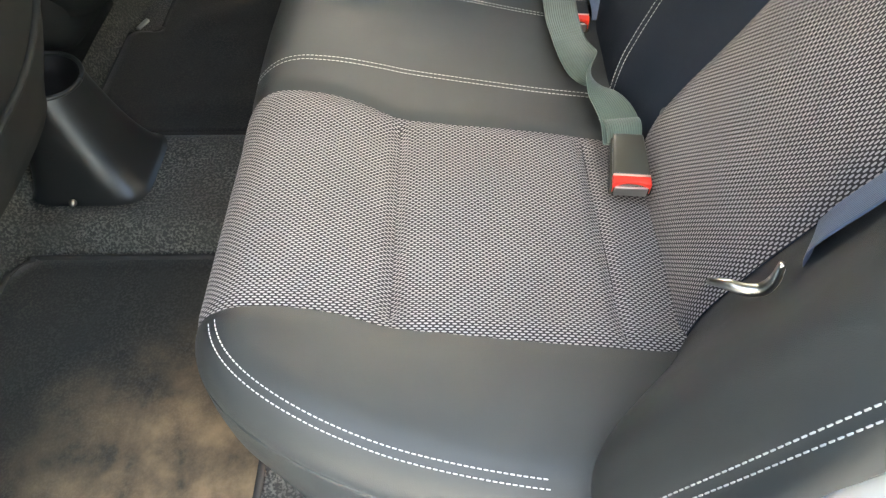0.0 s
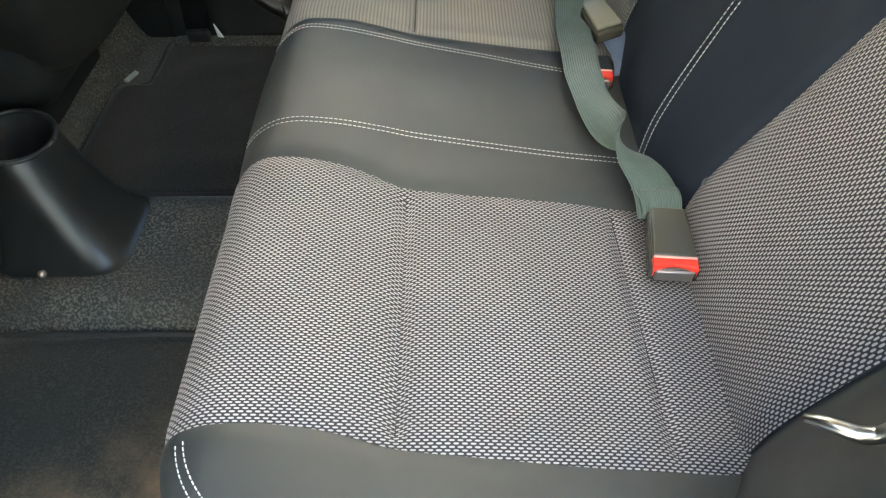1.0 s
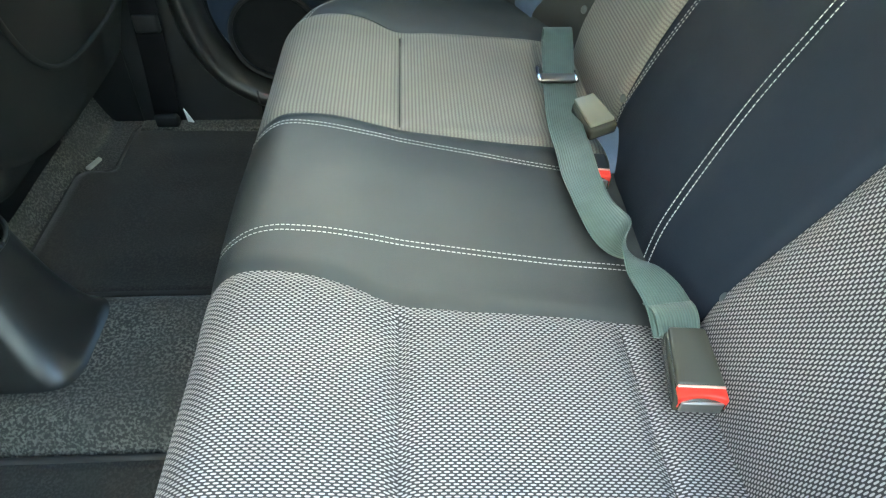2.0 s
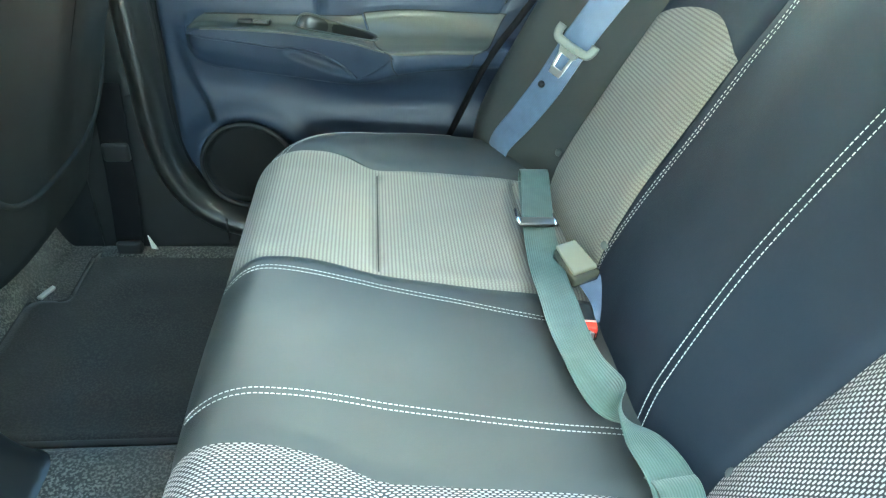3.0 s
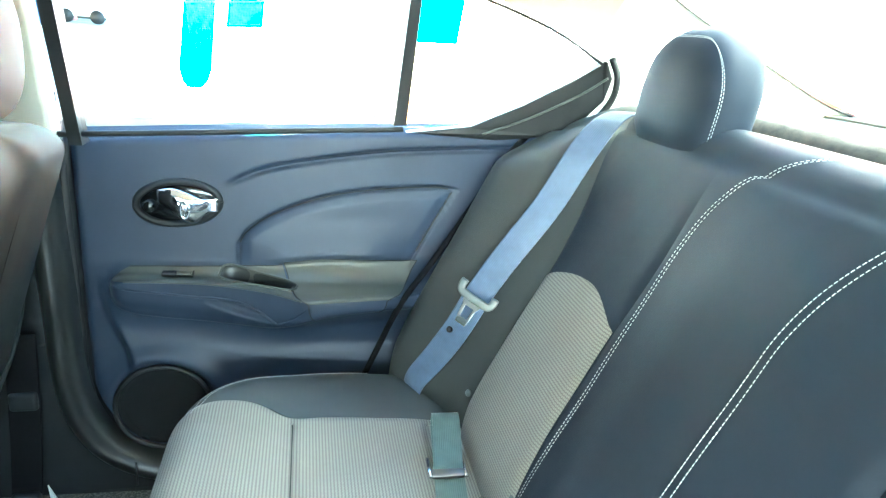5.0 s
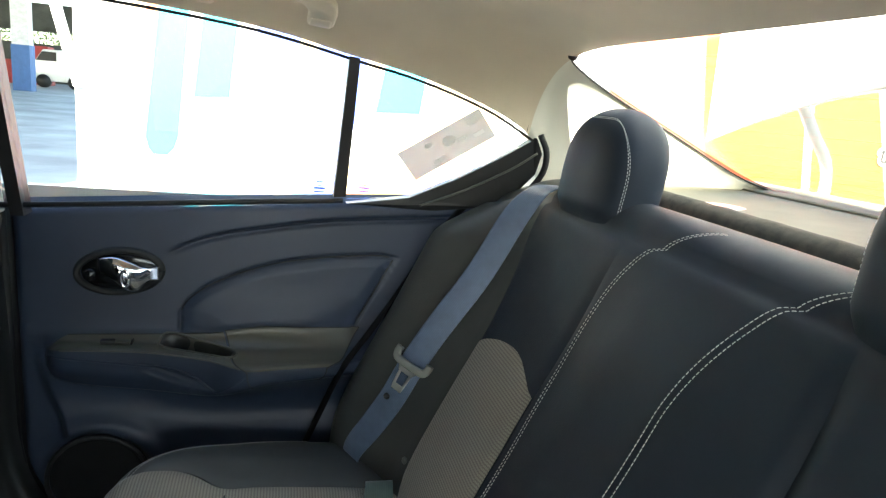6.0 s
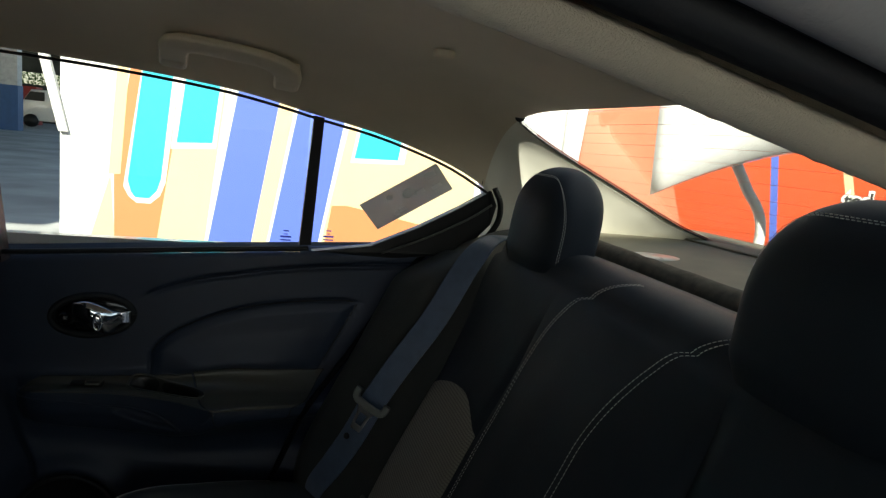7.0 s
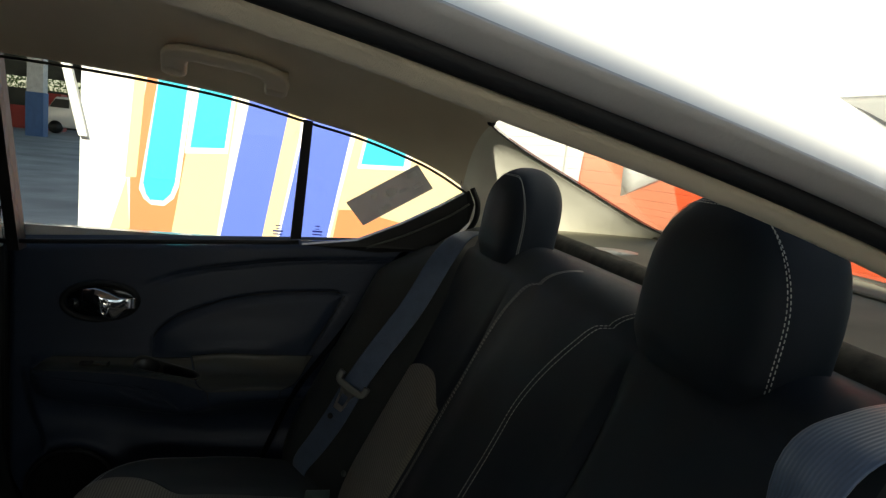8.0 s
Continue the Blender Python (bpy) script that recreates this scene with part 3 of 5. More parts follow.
def door_y(x, z):
    y = 0.684
    if x > -0.2:
        c = CREASE(x)
        on = smooth_step(-0.185, -0.14, x)
        y += 0.006 * math.exp(-((z - c) / 0.005) ** 2) * on
        y -= 0.014 * smooth_step(c - 0.002, c + 0.012, z) * smooth_step(-0.2, 0.06, x)
    d = in_inset(x, z) if z > 0.44 else -0.1
    y += 0.006 * math.exp(-(d / 0.0030) ** 2)
    if d > 0:
        y -= 0.006 * smooth_step(0.0, 0.025, d) + 0.020 * smooth_step(0.12, 0.0, z - 0.47) * smooth_step(0, 0.10, d)
    # the lower half swells towards the cabin behind a curved edge
    low = 1 - smooth_step(0.26, 0.36, z)
    r = math.hypot(x + 0.298, z - 0.192)
    s = smooth_step(-0.003, 0.020, x - SWELL(z)) * smooth_step(0.085, 0.125, r)
    y -= 0.028 * s * (0.42 + 0.58 * low) * (1 - smooth_step(0.42, 0.47, z))
    y -= 0.022 * math.exp(-((r - 0.098) / 0.022) ** 2) * smooth_step(0.14, 0.27, z)
    y += 0.016 * (1 - smooth_step(0.080, 0.092, r))
    e = BELT(x) - z
    if e < 0.03:
        y += 0.030 * (1 - e / 0.03) ** 2.5
    return y


panel = thing("door_2", "closed far rear door with dark plastic trim and chrome handle", "car door", kind="structure")


ARM_A = table([(-0.40, 0.0), (-0.384, 0.001), (-0.379, 0.020), (-0.366, 0.042), (-0.345, 0.050), (-0.25, 0.054), (-0.20, 0.058), (-0.10, 0.084), (-0.03, 0.114), (0.0, 0.110), (0.03, 0.104), (0.09, 0.093), (0.135, 0.084), (0.20, 0.070), (0.30, 0.050), (0.40, 0.030), (0.50, 0.020)])
LIP_Z = table([(-0.40, 0.452), (-0.378, 0.453), (-0.35, 0.462), (-0.20, 0.461), (-0.10, 0.457), (-0.025, 0.450), (0.05, 0.449), (0.14, 0.448), (0.25, 0.460), (0.50, 0.480)])
ARM_TOP = table([(-0.40, 0.462), (-0.378, 0.466), (-0.35, 0.471), (-0.20, 0.473), (-0.10, 0.478), (-0.06, 0.484), (0.0, 0.490), (0.10, 0.488), (0.17, 0.485), (0.30, 0.490), (0.50, 0.500)])
FACE_LOW = table([(-0.40, 0.430), (-0.384, 0.424), (-0.366, 0.410), (-0.33, 0.398), (-0.20, 0.384), (-0.10, 0.379), (-0.06, 0.388), (-0.02, 0.404), (0.05, 0.411), (0.20, 0.412), (0.50, 0.420)])
UNDER = table([(-0.40, 0.415), (-0.378, 0.402), (-0.33, 0.382), (-0.20, 0.364), (-0.10, 0.354), (0.0, 0.356), (0.15, 0.356), (0.50, 0.350)])
LEAF_HI = table([(-0.222, 0.434), (-0.19, 0.4345), (-0.15, 0.430), (-0.115, 0.416), (-0.095, 0.401), (-0.085, 0.393)])
LEAF_LO = table([(-0.222, 0.434), (-0.20, 0.419), (-0.17, 0.407), (-0.14, 0.399), (-0.11, 0.394), (-0.085, 0.393)])


@functools.lru_cache(maxsize=None)
def arm_profile(x):
    """The door's section through the armrest: protrusion and height by 0..11, from above it to below."""
    a, t, l, b, w = ARM_A(x), ARM_TOP(x), LIP_Z(x), FACE_LOW(x), UNDER(x)
    pts = [(0, t + 0.035), (0.0015, t + 0.014), (min(0.012, 0.22 * a), t - (t - l) * 0.12), (0.40 * a, l + (t - l) * 0.24), (0.82 * a, l + 0.0015), (max(0, a - 0.002), l - 0.0005), (a, l - 0.006),
           (max(0, a - 0.003), l * 0.4 + b * 0.6), (max(0.75 * a, a - 0.014), b + 0.004), (0.62 * a, b - 0.006), (0.24 * a, w + 0.008), (0, w - 0.050)]
    return table([(i, p[0]) for i, p in enumerate(pts)]), table([(i, p[1]) for i, p in enumerate(pts)])


def arm_at(x, k):
    """A place on the armrest, with the pull cup and the map pocket sunk into it."""
    fo, fz = arm_profile(round(x, 5))
    o, z = fo(k), fz(k)
    if 1.2 < k < 5.4 and -0.21 < x < -0.02:
        du, dv = (x + 0.120), (o - 0.039)
        along, over = du * 0.95 + dv * 0.31, dv * 0.95 - du * 0.31
        d = (abs(along / 0.074) ** 3 + abs(over / 0.020) ** 3) ** (1 / 3)
        z -= 0.030 * (1 - smooth_step(0.80, 1.0, d))
    if 5.6 < k < 9.5 and -0.222 < x < -0.085:
        d = min(LEAF_HI(x) - z, (z - LEAF_LO(x)) * 0.45)
        o -= 0.013 * smooth_step(0.0, 0.0055, d)
    y = 0.684 + (door_y(x, z) - 0.684) * math.exp(-o / 0.008) - o
    return Vector((x, y, z))


def door_fn(u, v):
    # u from front to rear; v: 0..1 above the armrest, 1..2 round it, 2..3 below it
    x = -0.436 + u * 0.93
    fz = arm_profile(round(x, 5))[1]
    lo = 0.068 + 0.20 * max(0, 1 - u / 0.16) ** 2.4
    k = u * 0.93
    fall = 0.02 * (1 - k / 0.02) ** 2 if k < 0.02 else 0.0
    if 1 <= v <= 2:
        return arm_at(x, (v - 1) * 11) + Vector((0, fall, 0))
    z = BELT(x) + (fz(0) - BELT(x)) * v if v < 1 else fz(11) + (lo - fz(11)) * (v - 2)
    return Vector((x, door_y(x, z) + fall, z))


DOOR_U = span(0, 0.06, 14)[:-1] + span(0.06, 0.70, 230)[:-1] + span(0.70, 1, 40)
part("trim_panel", grid(door_fn, DOOR_U, span(0, 1, 76)[:-1] + span(1, 2, 100)[:-1] + span(2, 3, 60)), PLASTIC, panel, "dark blue-grey moulded plastic trim")
part("window_ledge", extruded([(-0.44, 0.712, BELT(-0.44) - 0.001), (0.49, 0.712, BELT(0.49) - 0.001), (0.49, 0.712, BELT(0.49) - 0.02), (-0.44, 0.712, BELT(-0.44) - 0.02)], (0, 0.03, 0)), PLASTIC_M, panel)
SPX, SPZ = -0.298, 0.192


def grille_fn(u, v):
    r = 0.086 * u
    a = v * math.tau
    return Vector((SPX + r * math.cos(a), 0.672 - 0.010 * (1 - u ** 3) - 0.006 * smooth_step(0.86, 1.0, u), SPZ + r * math.sin(a)))


part("speaker_grille", grid(grille_fn, [0.001] + span(0.1, 0.8, 8) + span(0.84, 1.0, 8), span(0, 1, 61)), SPEAKER, panel, "round black speaker grille")
part("speaker_ring", tube(lambda t: Vector((SPX + 0.088 * math.cos(t * math.tau), 0.657, SPZ + 0.088 * math.sin(t * math.tau))), 61, 0.0045), PLASTIC_M, panel)


def overlay(name, x0, x1, k0, k1, mat, lift, label="", swell=0.0, nx=60, nk=30):
    """A skin laid over the armrest between two curved ends."""
    def f(u, w):
        k = k0 + (k1 - k0) * w
        x = x0(k) + (x1(k) - x0(k)) * u
        up_ = smooth_step(5.0, 7.0, k)
        h = lift + swell * (math.sin(math.pi * u) * math.sin(math.pi * w)) ** 0.5
        return arm_at(x, k) + Vector((0, -h * (0.35 + 0.65 * up_), h * (1 - up_)))
    part(name, grid(f, span(0, 1, nx), span(0, 1, nk)), mat, panel, label)
    return f


def pad_front(k):
    return -0.074 + 0.046 * min(1, max(0, (k - 1.4) / 4.6)) ** 1.4 + 0.012 * smooth_step(6.2, 8.2, k)


def pad_rear(k):
    return 0.180 - 0.066 * min(1, max(0, (k - 1.4) / 4.6)) - 0.012 * smooth_step(6.2, 8.2, k)


plate = overlay("armrest_plate", lambda k: -0.372 + 0.026 * abs((k - 3.5) / 1.9) ** 2.5, lambda k: pad_front(k) - 0.004, 1.6, 5.35, PLASTIC_S, 0.0016, "satin top plate of the armrest", nx=150, nk=56)
part("armrest_lip", tube(lambda t: plate(t, 1.0), 90, 0.0016, 8), PLASTIC_S, panel)
part("plate_groove", tube(lambda t: plate(t, 0.0), 90, 0.0011, 8), RUBBER, panel)
# One pad piece: its lit top gets the paler plastic.
pad = overlay("armrest_pad", pad_front, pad_rear, 1.4, 5.7, PLASTIC_S, 0.0015, "satin padded elbow rest", 0.004)
# The pad's front in bluer plastic, shade and reflection put into the colour.
face = overlay("shaded_pad_face", pad_front, pad_rear, 5.7, 8.2, PLASTIC, 0.0015, "", 0.002, 60, 14)
for name, fn in (("pad_seam", lambda t: pad(t, 0.0)), ("pad_seam", lambda t: pad(0.0, t)), ("pad_seam", lambda t: face(t, 1.0)), ("pad_seam", lambda t: face(0.0, t)), ("pad_seam", lambda t: face(1.0, t)), ("pad_seam", lambda t: pad(1.0, t))):
    part(name, tube(fn, 50, 0.0011, 8), RUBBER, panel)
part("window_switch", box((-0.288, 0.650, 0.469), (-0.264, 0.664, 0.4745)), RUBBER, panel, "black window switch", bevel=0.0015)
part("switch_plate", box((-0.262, 0.650, 0.468), (-0.238, 0.664, 0.4728)), PLASTIC_S, panel, bevel=0.001)
part("switch_mark", box((-0.236, 0.648, 0.468), (-0.2335, 0.666, 0.4738)), RUBBER, panel)


def face_at(x, z, lift=0.0):
    k = min(span(5.8, 9.0, 641), key=lambda q: abs(arm_profile(round(x, 5))[1](q) - z))
    return arm_at(x, k) + Vector((0, -lift, 0))


def cup_at(r, t):
    """The pull cup's place by its radius (0..1) and angle."""
    a = t * math.tau
    c, q = math.cos(a), math.sin(a)
    al, ov = 0.0735 * r * math.copysign(abs(c) ** 0.667, c), 0.0198 * r * math.copysign(abs(q) ** 0.667, q)
    x, o = -0.120 + al * 0.95 - ov * 0.31, 0.039 + ov * 0.95 + al * 0.31
    k = min(span(1.3, 5.3, 161), key=lambda w: abs(arm_profile(round(x, 5))[0](w) - o))
    return Vector((x, 0.684 - o, arm_profile(round(x, 5))[1](k) + 0.002 - 0.026 * (1 - smooth_step(0.72, 0.92, r))))


# Lining of the cup in blacker plastic: the recess shade as colour.
part("pull_cup", grid(cup_at, [0.01, 0.4, 0.7, 0.75, 0.79, 0.82, 0.85, 0.88, 0.92, 0.97], span(0, 1, 61)), PLASTIC_B, panel, "recessed pull cup, its shade put into a darker lining")
part("pull_cup_rim", tube(lambda t: cup_at(1.0, t), 70, 0.0022, 8), PLASTIC_S, panel)
RIDGE = curve3([arm_at(-0.362, 2.0), arm_at(-0.374, 3.2), arm_at(-0.378, 4.6), arm_at(-0.376, 6.2)] + [face_at(x, z) for x, z in ((-0.366, 0.4505), (-0.345, 0.448), (-0.31, 0.445), (-0.27, 0.441), (-0.235, 0.437), (-0.205, 0.4355))])
part("face_ridge", tube(RIDGE, 90, 0.0022, 8), PLASTIC, panel, "raised satin rim round the armrest's front end")
part("map_pocket_lip", tube(lambda t: face_at(-0.221 + 0.135 * t, LEAF_HI(-0.221 + 0.135 * t) + 0.0012, 0.0005), 50, 0.0022, 8), PLASTIC, panel, "narrow leaf-shaped map pocket")
part("pocket_crease", tube(lambda t: face_at(-0.085 + 0.060 * t, 0.393 + 0.050 * t ** 1.3, 0.0002), 24, 0.0018, 8), PLASTIC, panel)
part("inset_groove", tube(lambda t: Vector((-0.1545 + 0.386 * t, door_y(-0.1545 + 0.386 * t, INSET_TOP(-0.1545 + 0.386 * t)) - 0.0045, INSET_TOP(-0.1545 + 0.386 * t))), 90, 0.0013, 8), RUBBER, panel, "dark groove round the padded inset")


def inset_rear(t):
    z = 0.632 - 0.122 * t
    x = 0.236 - (0.625 - z) * 0.45 / 0.89
    return Vector((x, door_y(x, z) - 0.003, z))


part("trim_seam", tube(inset_rear, 30, 0.0013, 8), RUBBER, panel)
# dark gap between the door's rear edge and the bench, its shade drawn as a black tube
part("rear_gap", tube(curve3([(0.046, 0.642, 0.18), (0.084, 0.626, 0.277), (0.139, 0.604, 0.428), (0.189, 0.606, 0.507), (0.238, 0.629, 0.570), (0.331, 0.650, 0.712), (0.378, 0.655, 0.764)]), 60, 0.0060, 10), GAP_BLACK, panel, "black edging along a door")

# handle
HX, HZ = -0.259, 0.596
part("handle_bezel", tube(lambda t: Vector((HX + 0.071 * math.cos(t * math.tau), 0.683, HZ + 0.039 * math.sin(t * math.tau) + 0.004 * math.cos(t * math.tau))), 61, 0.0065), PLASTIC_M, panel)
bm = bmesh.new()
bmesh.ops.create_uvsphere(bm, u_segments=32, v_segments=16, radius=1, matrix=Matrix.Translation((HX, 0.688, HZ)) @ Matrix.Rotation(radians(-3), 4, "Y") @ Matrix.Diagonal((0.070, 0.010, 0.038, 1)))
part("handle_cup", bm, GLOSS_BLACK, panel, "black oval handle recess")
LEV_T = table([(0, 0.026), (0.25, 0.030), (0.5, 0.022), (0.75, 0.010), (1, 0.012)])
LEV_B = table([(0, 0.000), (0.2, -0.010), (0.45, -0.030), (0.65, -0.032), (0.8, -0.014), (1, -0.012)])
part("handle_lever", grid(lambda u, v: Vector((HX - 0.032 + 0.100 * u, 0.676 - 0.014 * math.sin(math.pi * min(1, 0.15 + u)) * math.sin(math.pi * (0.15 + 0.7 * v)), HZ + LEV_B(u) + (LEV_T(u) - LEV_B(u)) * v)), span(0, 1, 24), span(0, 1, 14)), CHROME, panel, "chrome pull lever", thick=0.003)
part("lock_knob", tube(lambda t: Vector((HX + 0.014 + 0.007 * math.cos(t * math.tau), 0.658, HZ - 0.006 + 0.015 * math.sin(t * math.tau))), 31, 0.003), CHROME, panel, "chrome lock ring")
bm = bmesh.new()
bmesh.ops.create_uvsphere(bm, u_segments=16, v_segments=10, radius=1, matrix=Matrix.Translation((HX - 0.048, 0.676, HZ - 0.006)) @ Matrix.Diagonal((0.012, 0.006, 0.012, 1)))
part("lock_button", bm, GLOSS_BLACK, panel)


# ---- side window, frame and pillars ----
def gy(z):
    """The side glass leans inwards with height."""
    return 0.640 - (z - 0.76) * 0.262


WTOP = table([(-0.62, 1.058), (-0.40, 1.056), (-0.18, 1.046), (0.0, 1.028), (0.12, 1.004), (0.235, 0.982), (0.33, 0.955), (0.41, 0.925), (0.47, 0.893)])
window = thing("window_1", "tinted side window with fixed quarter light, beyond the far rear seat", "car window", kind="structure")


def glass_sheet(x0, x1, lo, hi):
    """A flat pane between two edges, as a slab."""
    xs = span(x0, x1, 14)
    pts = [(x, gy(lo(x)), lo(x)) for x in xs] + [(x, gy(hi(x)), hi(x)) for x in xs[::-1]]
    return extruded(pts, (0, 0.004, 0))


QLOW = table([(0.13, 0.758), (0.25, 0.772), (0.34, 0.815), (0.42, 0.862), (0.47, 0.893)])
part("pane", glass_sheet(-0.44, 0.115, lambda x: BELT(x) - 0.01, lambda x: WTOP(x) + 0.01), GLASS, window, "lightly tinted side glass", False)
part("pane", glass_sheet(0.135, 0.465, QLOW, lambda x: WTOP(x) + 0.004), GLASS, window, "small tinted quarter glass", False)


def rim(name, pts, r, mat, parent, n=40, label=""):
    return part(name, tube(curve3(pts), n, r), mat, parent, label)


def gp(x, z, off=0.0):
    return (x, gy(z) - off, z)


part("divider_bar", extruded([gp(0.112, 0.762, 0.012), gp(0.134, 0.764, 0.012), gp(0.139, 1.006, 0.012), gp(0.121, 1.008, 0.012)], (0, 0.03, 0)), RUBBER, window, "black upright divider bar", False)
rim("top_seal", [gp(x, WTOP(x), 0.006) for x in span(-0.60, 0.47, 14)], 0.0026, RUBBER, window)
rim("belt_seal", [gp(x, BELT(x) - 0.002, 0.004) for x in span(-0.44, 0.13, 6)], 0.005, RUBBER, window)
# black corner trim under the quarter light
part("corner_trim", extruded([gp(0.135, 0.750, 0.010), gp(0.25, 0.768, 0.010), gp(0.34, 0.812, 0.010), gp(0.42, 0.860, 0.010), gp(0.468, 0.893, 0.012), gp(0.475, 0.90, 0.014), gp(0.490, 0.87, 0.02), gp(0.485, 0.83, 0.02), gp(0.455, 0.792, 0.02), gp(0.40, 0.758, 0.02), gp(0.30, 0.745, 0.012)], (0, 0.03, 0)), PLASTIC_M, window, "black plastic corner trim", False, 0.003)
rim("corner_bead", [gp(0.27, 0.757, 0.024), gp(0.35, 0.792, 0.026), gp(0.43, 0.838, 0.03), gp(0.474, 0.872, 0.034)], 0.002, PLASTIC_S, window)
rim("corner_seal", [gp(0.40, 0.745, 0.03), gp(0.46, 0.785, 0.03), gp(0.492, 0.83, 0.03), gp(0.494, 0.872, 0.028), gp(0.478, 0.905, 0.02)], 0.006, RUBBER, window)
part("front_frame", extruded([gp(-0.415, 0.70, 0.014), gp(-0.395, 0.70, 0.014), gp(-0.402, 1.07, 0.014), gp(-0.424, 1.07, 0.014)], (0, 0.04, 0)), RUBBER, window, "black window frame", False)

# sticker card on the quarter glass
card = thing("window_sticker", "dark grey printed sticker stuck aslant inside the quarter window", "sticker")
CA, CB, CD = Vector((0.219, 0, 0.850)), Vector((0.356, 0, 0.943)), Vector((0.260, 0, 0.803))


def on_card(u, v, off):
    p = CA + (CB - CA) * u + (CD - CA) * v
    return (p.x, gy(p.z) - 0.006 - off, p.z)


STICKER = ink("sticker_grey", (0.55, 0.56, 0.56), 0.70)
STICKER_P = material("sticker_print", (0.80, 0.81, 0.81), 0.5)
part("sheet", extruded([on_card(0, 0, 0), on_card(1, 0, 0), on_card(1, 1, 0), on_card(0, 1, 0)], (0, 0.0015, 0)), STICKER, card, smooth=False)
for (u0, v0, u1, v1) in ((0.80, 0.14, 0.93, 0.32), (0.80, 0.60, 0.92, 0.72), (0.34, 0.72, 0.42, 0.86), (0.62, 0.5, 0.72, 0.62)):
    part("printed_bar", extruded([on_card(u0, v0, 0.0012), on_card(u1, v0, 0.0012), on_card(u1, v1, 0.0012), on_card(u0, v1, 0.0012)], (0, 0.0008, 0)), STICKER_P, card, smooth=False)
for cu, cv, r in ((0.33, 0.25, 0.045), (0.54, 0.42, 0.075), (0.30, 0.82, 0.04)):
    part("printed_dot", extruded([on_card(cu + r * math.cos(a), cv + 2.2 * r * math.sin(a), 0.0012) for a in span(0, math.tau * 15 / 16, 16)], (0, 0.0008, 0)), STICKER_P, card, smooth=False)
BLUE_PRINT = ink("glass_print", (0.30, 0.34, 0.90), 0.90)
for x0 in (0.072, 0.152):
    mk = thing("glass_marking", "small printed safety marking low on the tinted glass", "marking", "glass markings")
    for i, (w, h) in enumerate(((0.010, 0.0022), (0.007, 0.0018), (0.020, 0.0035), (0.019, 0.0024))):
        z = BELT(x0) + 0.034 - i * 0.0062
        part("printed_bar", extruded([gp(x0 + 0.014 - w / 2, z, 0.006), gp(x0 + 0.014 + w / 2, z, 0.006), gp(x0 + 0.014 + w / 2, z + h, 0.006), gp(x0 + 0.014 - w / 2, z + h, 0.006)], (0, 0.001, 0)), BLUE_PRINT, mk, smooth=False)

# ---- body side: B-pillar, sill, far wall below the glass ----
side = thing("wall_east", "dark plastic body-side trim with pillar and sill round the far rear door", "car body", kind="structure")


def bp_fn(u, v):
    z = 0.04 + u * 0.74
    x0 = -0.56
    x1 = -0.438 + 0.0 * u
    x = x0 + (x1 - x0) * v
    y = 0.655 - 0.02 * math.sin(math.pi * v) + 0.02 * v
    return Vector((x, y, z))


part("pillar_trim", grid(bp_fn, span(0, 1, 30), span(0, 1, 12)), PLASTIC_M, side, "dark lower pillar trim")


def sill_fn(u, v):
    # swept moulding: down the door's front edge and back along the sill
    k = curve3([(-0.475, 0, 0.72), (-0.467, 0, 0.55), (-0.462, 0, 0.40), (-0.460, 0, 0.28), (-0.447, 0, 0.20), (-0.418, 0, 0.135), (-0.375, 0, 0.092), (-0.31, 0, 0.063), (-0.20, 0, 0.05), (0.05, 0, 0.045), (0.30, 0, 0.045)])
    p = k(u)
    a = v * math.pi
    return Vector((p.x, 0.672 - 0.052 * math.sin(a), p.z)) + (k(min(1, u + 0.01)) - k(max(0, u - 0.01))).cross(Vector((0, 1, 0))).normalized() * 0.030 * math.cos(a)


part("sill_moulding", grid(sill_fn, span(0, 1, 60), span(0, 1, 14)), PLASTIC_B, side, "satin dark plastic sill moulding")
part("sill_carpet", box((-0.60, 0.600, 0.0), (0.30, 0.70, 0.020)), CARPET, side, "dark carpet turned up at the sill", bevel=0.009)
part("pillar_foot", extruded([(-0.60, 0.636, 0.012), (-0.60, 0.645, 0.34), (-0.47, 0.645, 0.34), (-0.455, 0.640, 0.2), (-0.39, 0.635, 0.09), (-0.28, 0.63, 0.04), (0.2, 0.63, 0.012)], (0, 0.05, 0)), PLASTIC_M, side, smooth=False, bevel=0.006)
part("trim_joint", box((-0.348, 0.6155, 0.045), (-0.345, 0.622, 0.095)), RUBBER, side)
part("kick_panel", box((-1.3, 0.665, 0.0), (-0.55, 0.70, 0.72)), PLASTIC_M, side, smooth=False)
part("outer_skin", box((-1.3, 0.72, -0.15), (1.6, 0.745, 0.74)), WHITE_PAINT, side, "white painted outer body side", smooth=False)
part("upper_pillar_trim", extruded([gp(-0.52, 0.70, 0.03), gp(-0.432, 0.70, 0.03), gp(-0.432, 1.08, 0.03), gp(-0.50, 1.08, 0.03)], (0, 0.05, 0)), BEIGE, side, "pale upper pillar trim", False, 0.006)
part("jamb_seal", tube(curve3([(-0.446, 0.690, 0.735), (-0.444, 0.692, 0.50), (-0.443, 0.692, 0.30), (-0.425, 0.692, 0.17), (-0.36, 0.690, 0.09)]), 40, 0.016), RUBBER, side)
part("door_seal", tube(curve3([(-0.440, 0.672, 0.735), (-0.438, 0.672, 0.50), (-0.436, 0.672, 0.34), (-0.434, 0.672, 0.25), (-0.41, 0.670, 0.157), (-0.354, 0.665, 0.095), (-0.28, 0.66, 0.075), (-0.1, 0.655, 0.068)]), 50, 0.008), RUBBER, side)

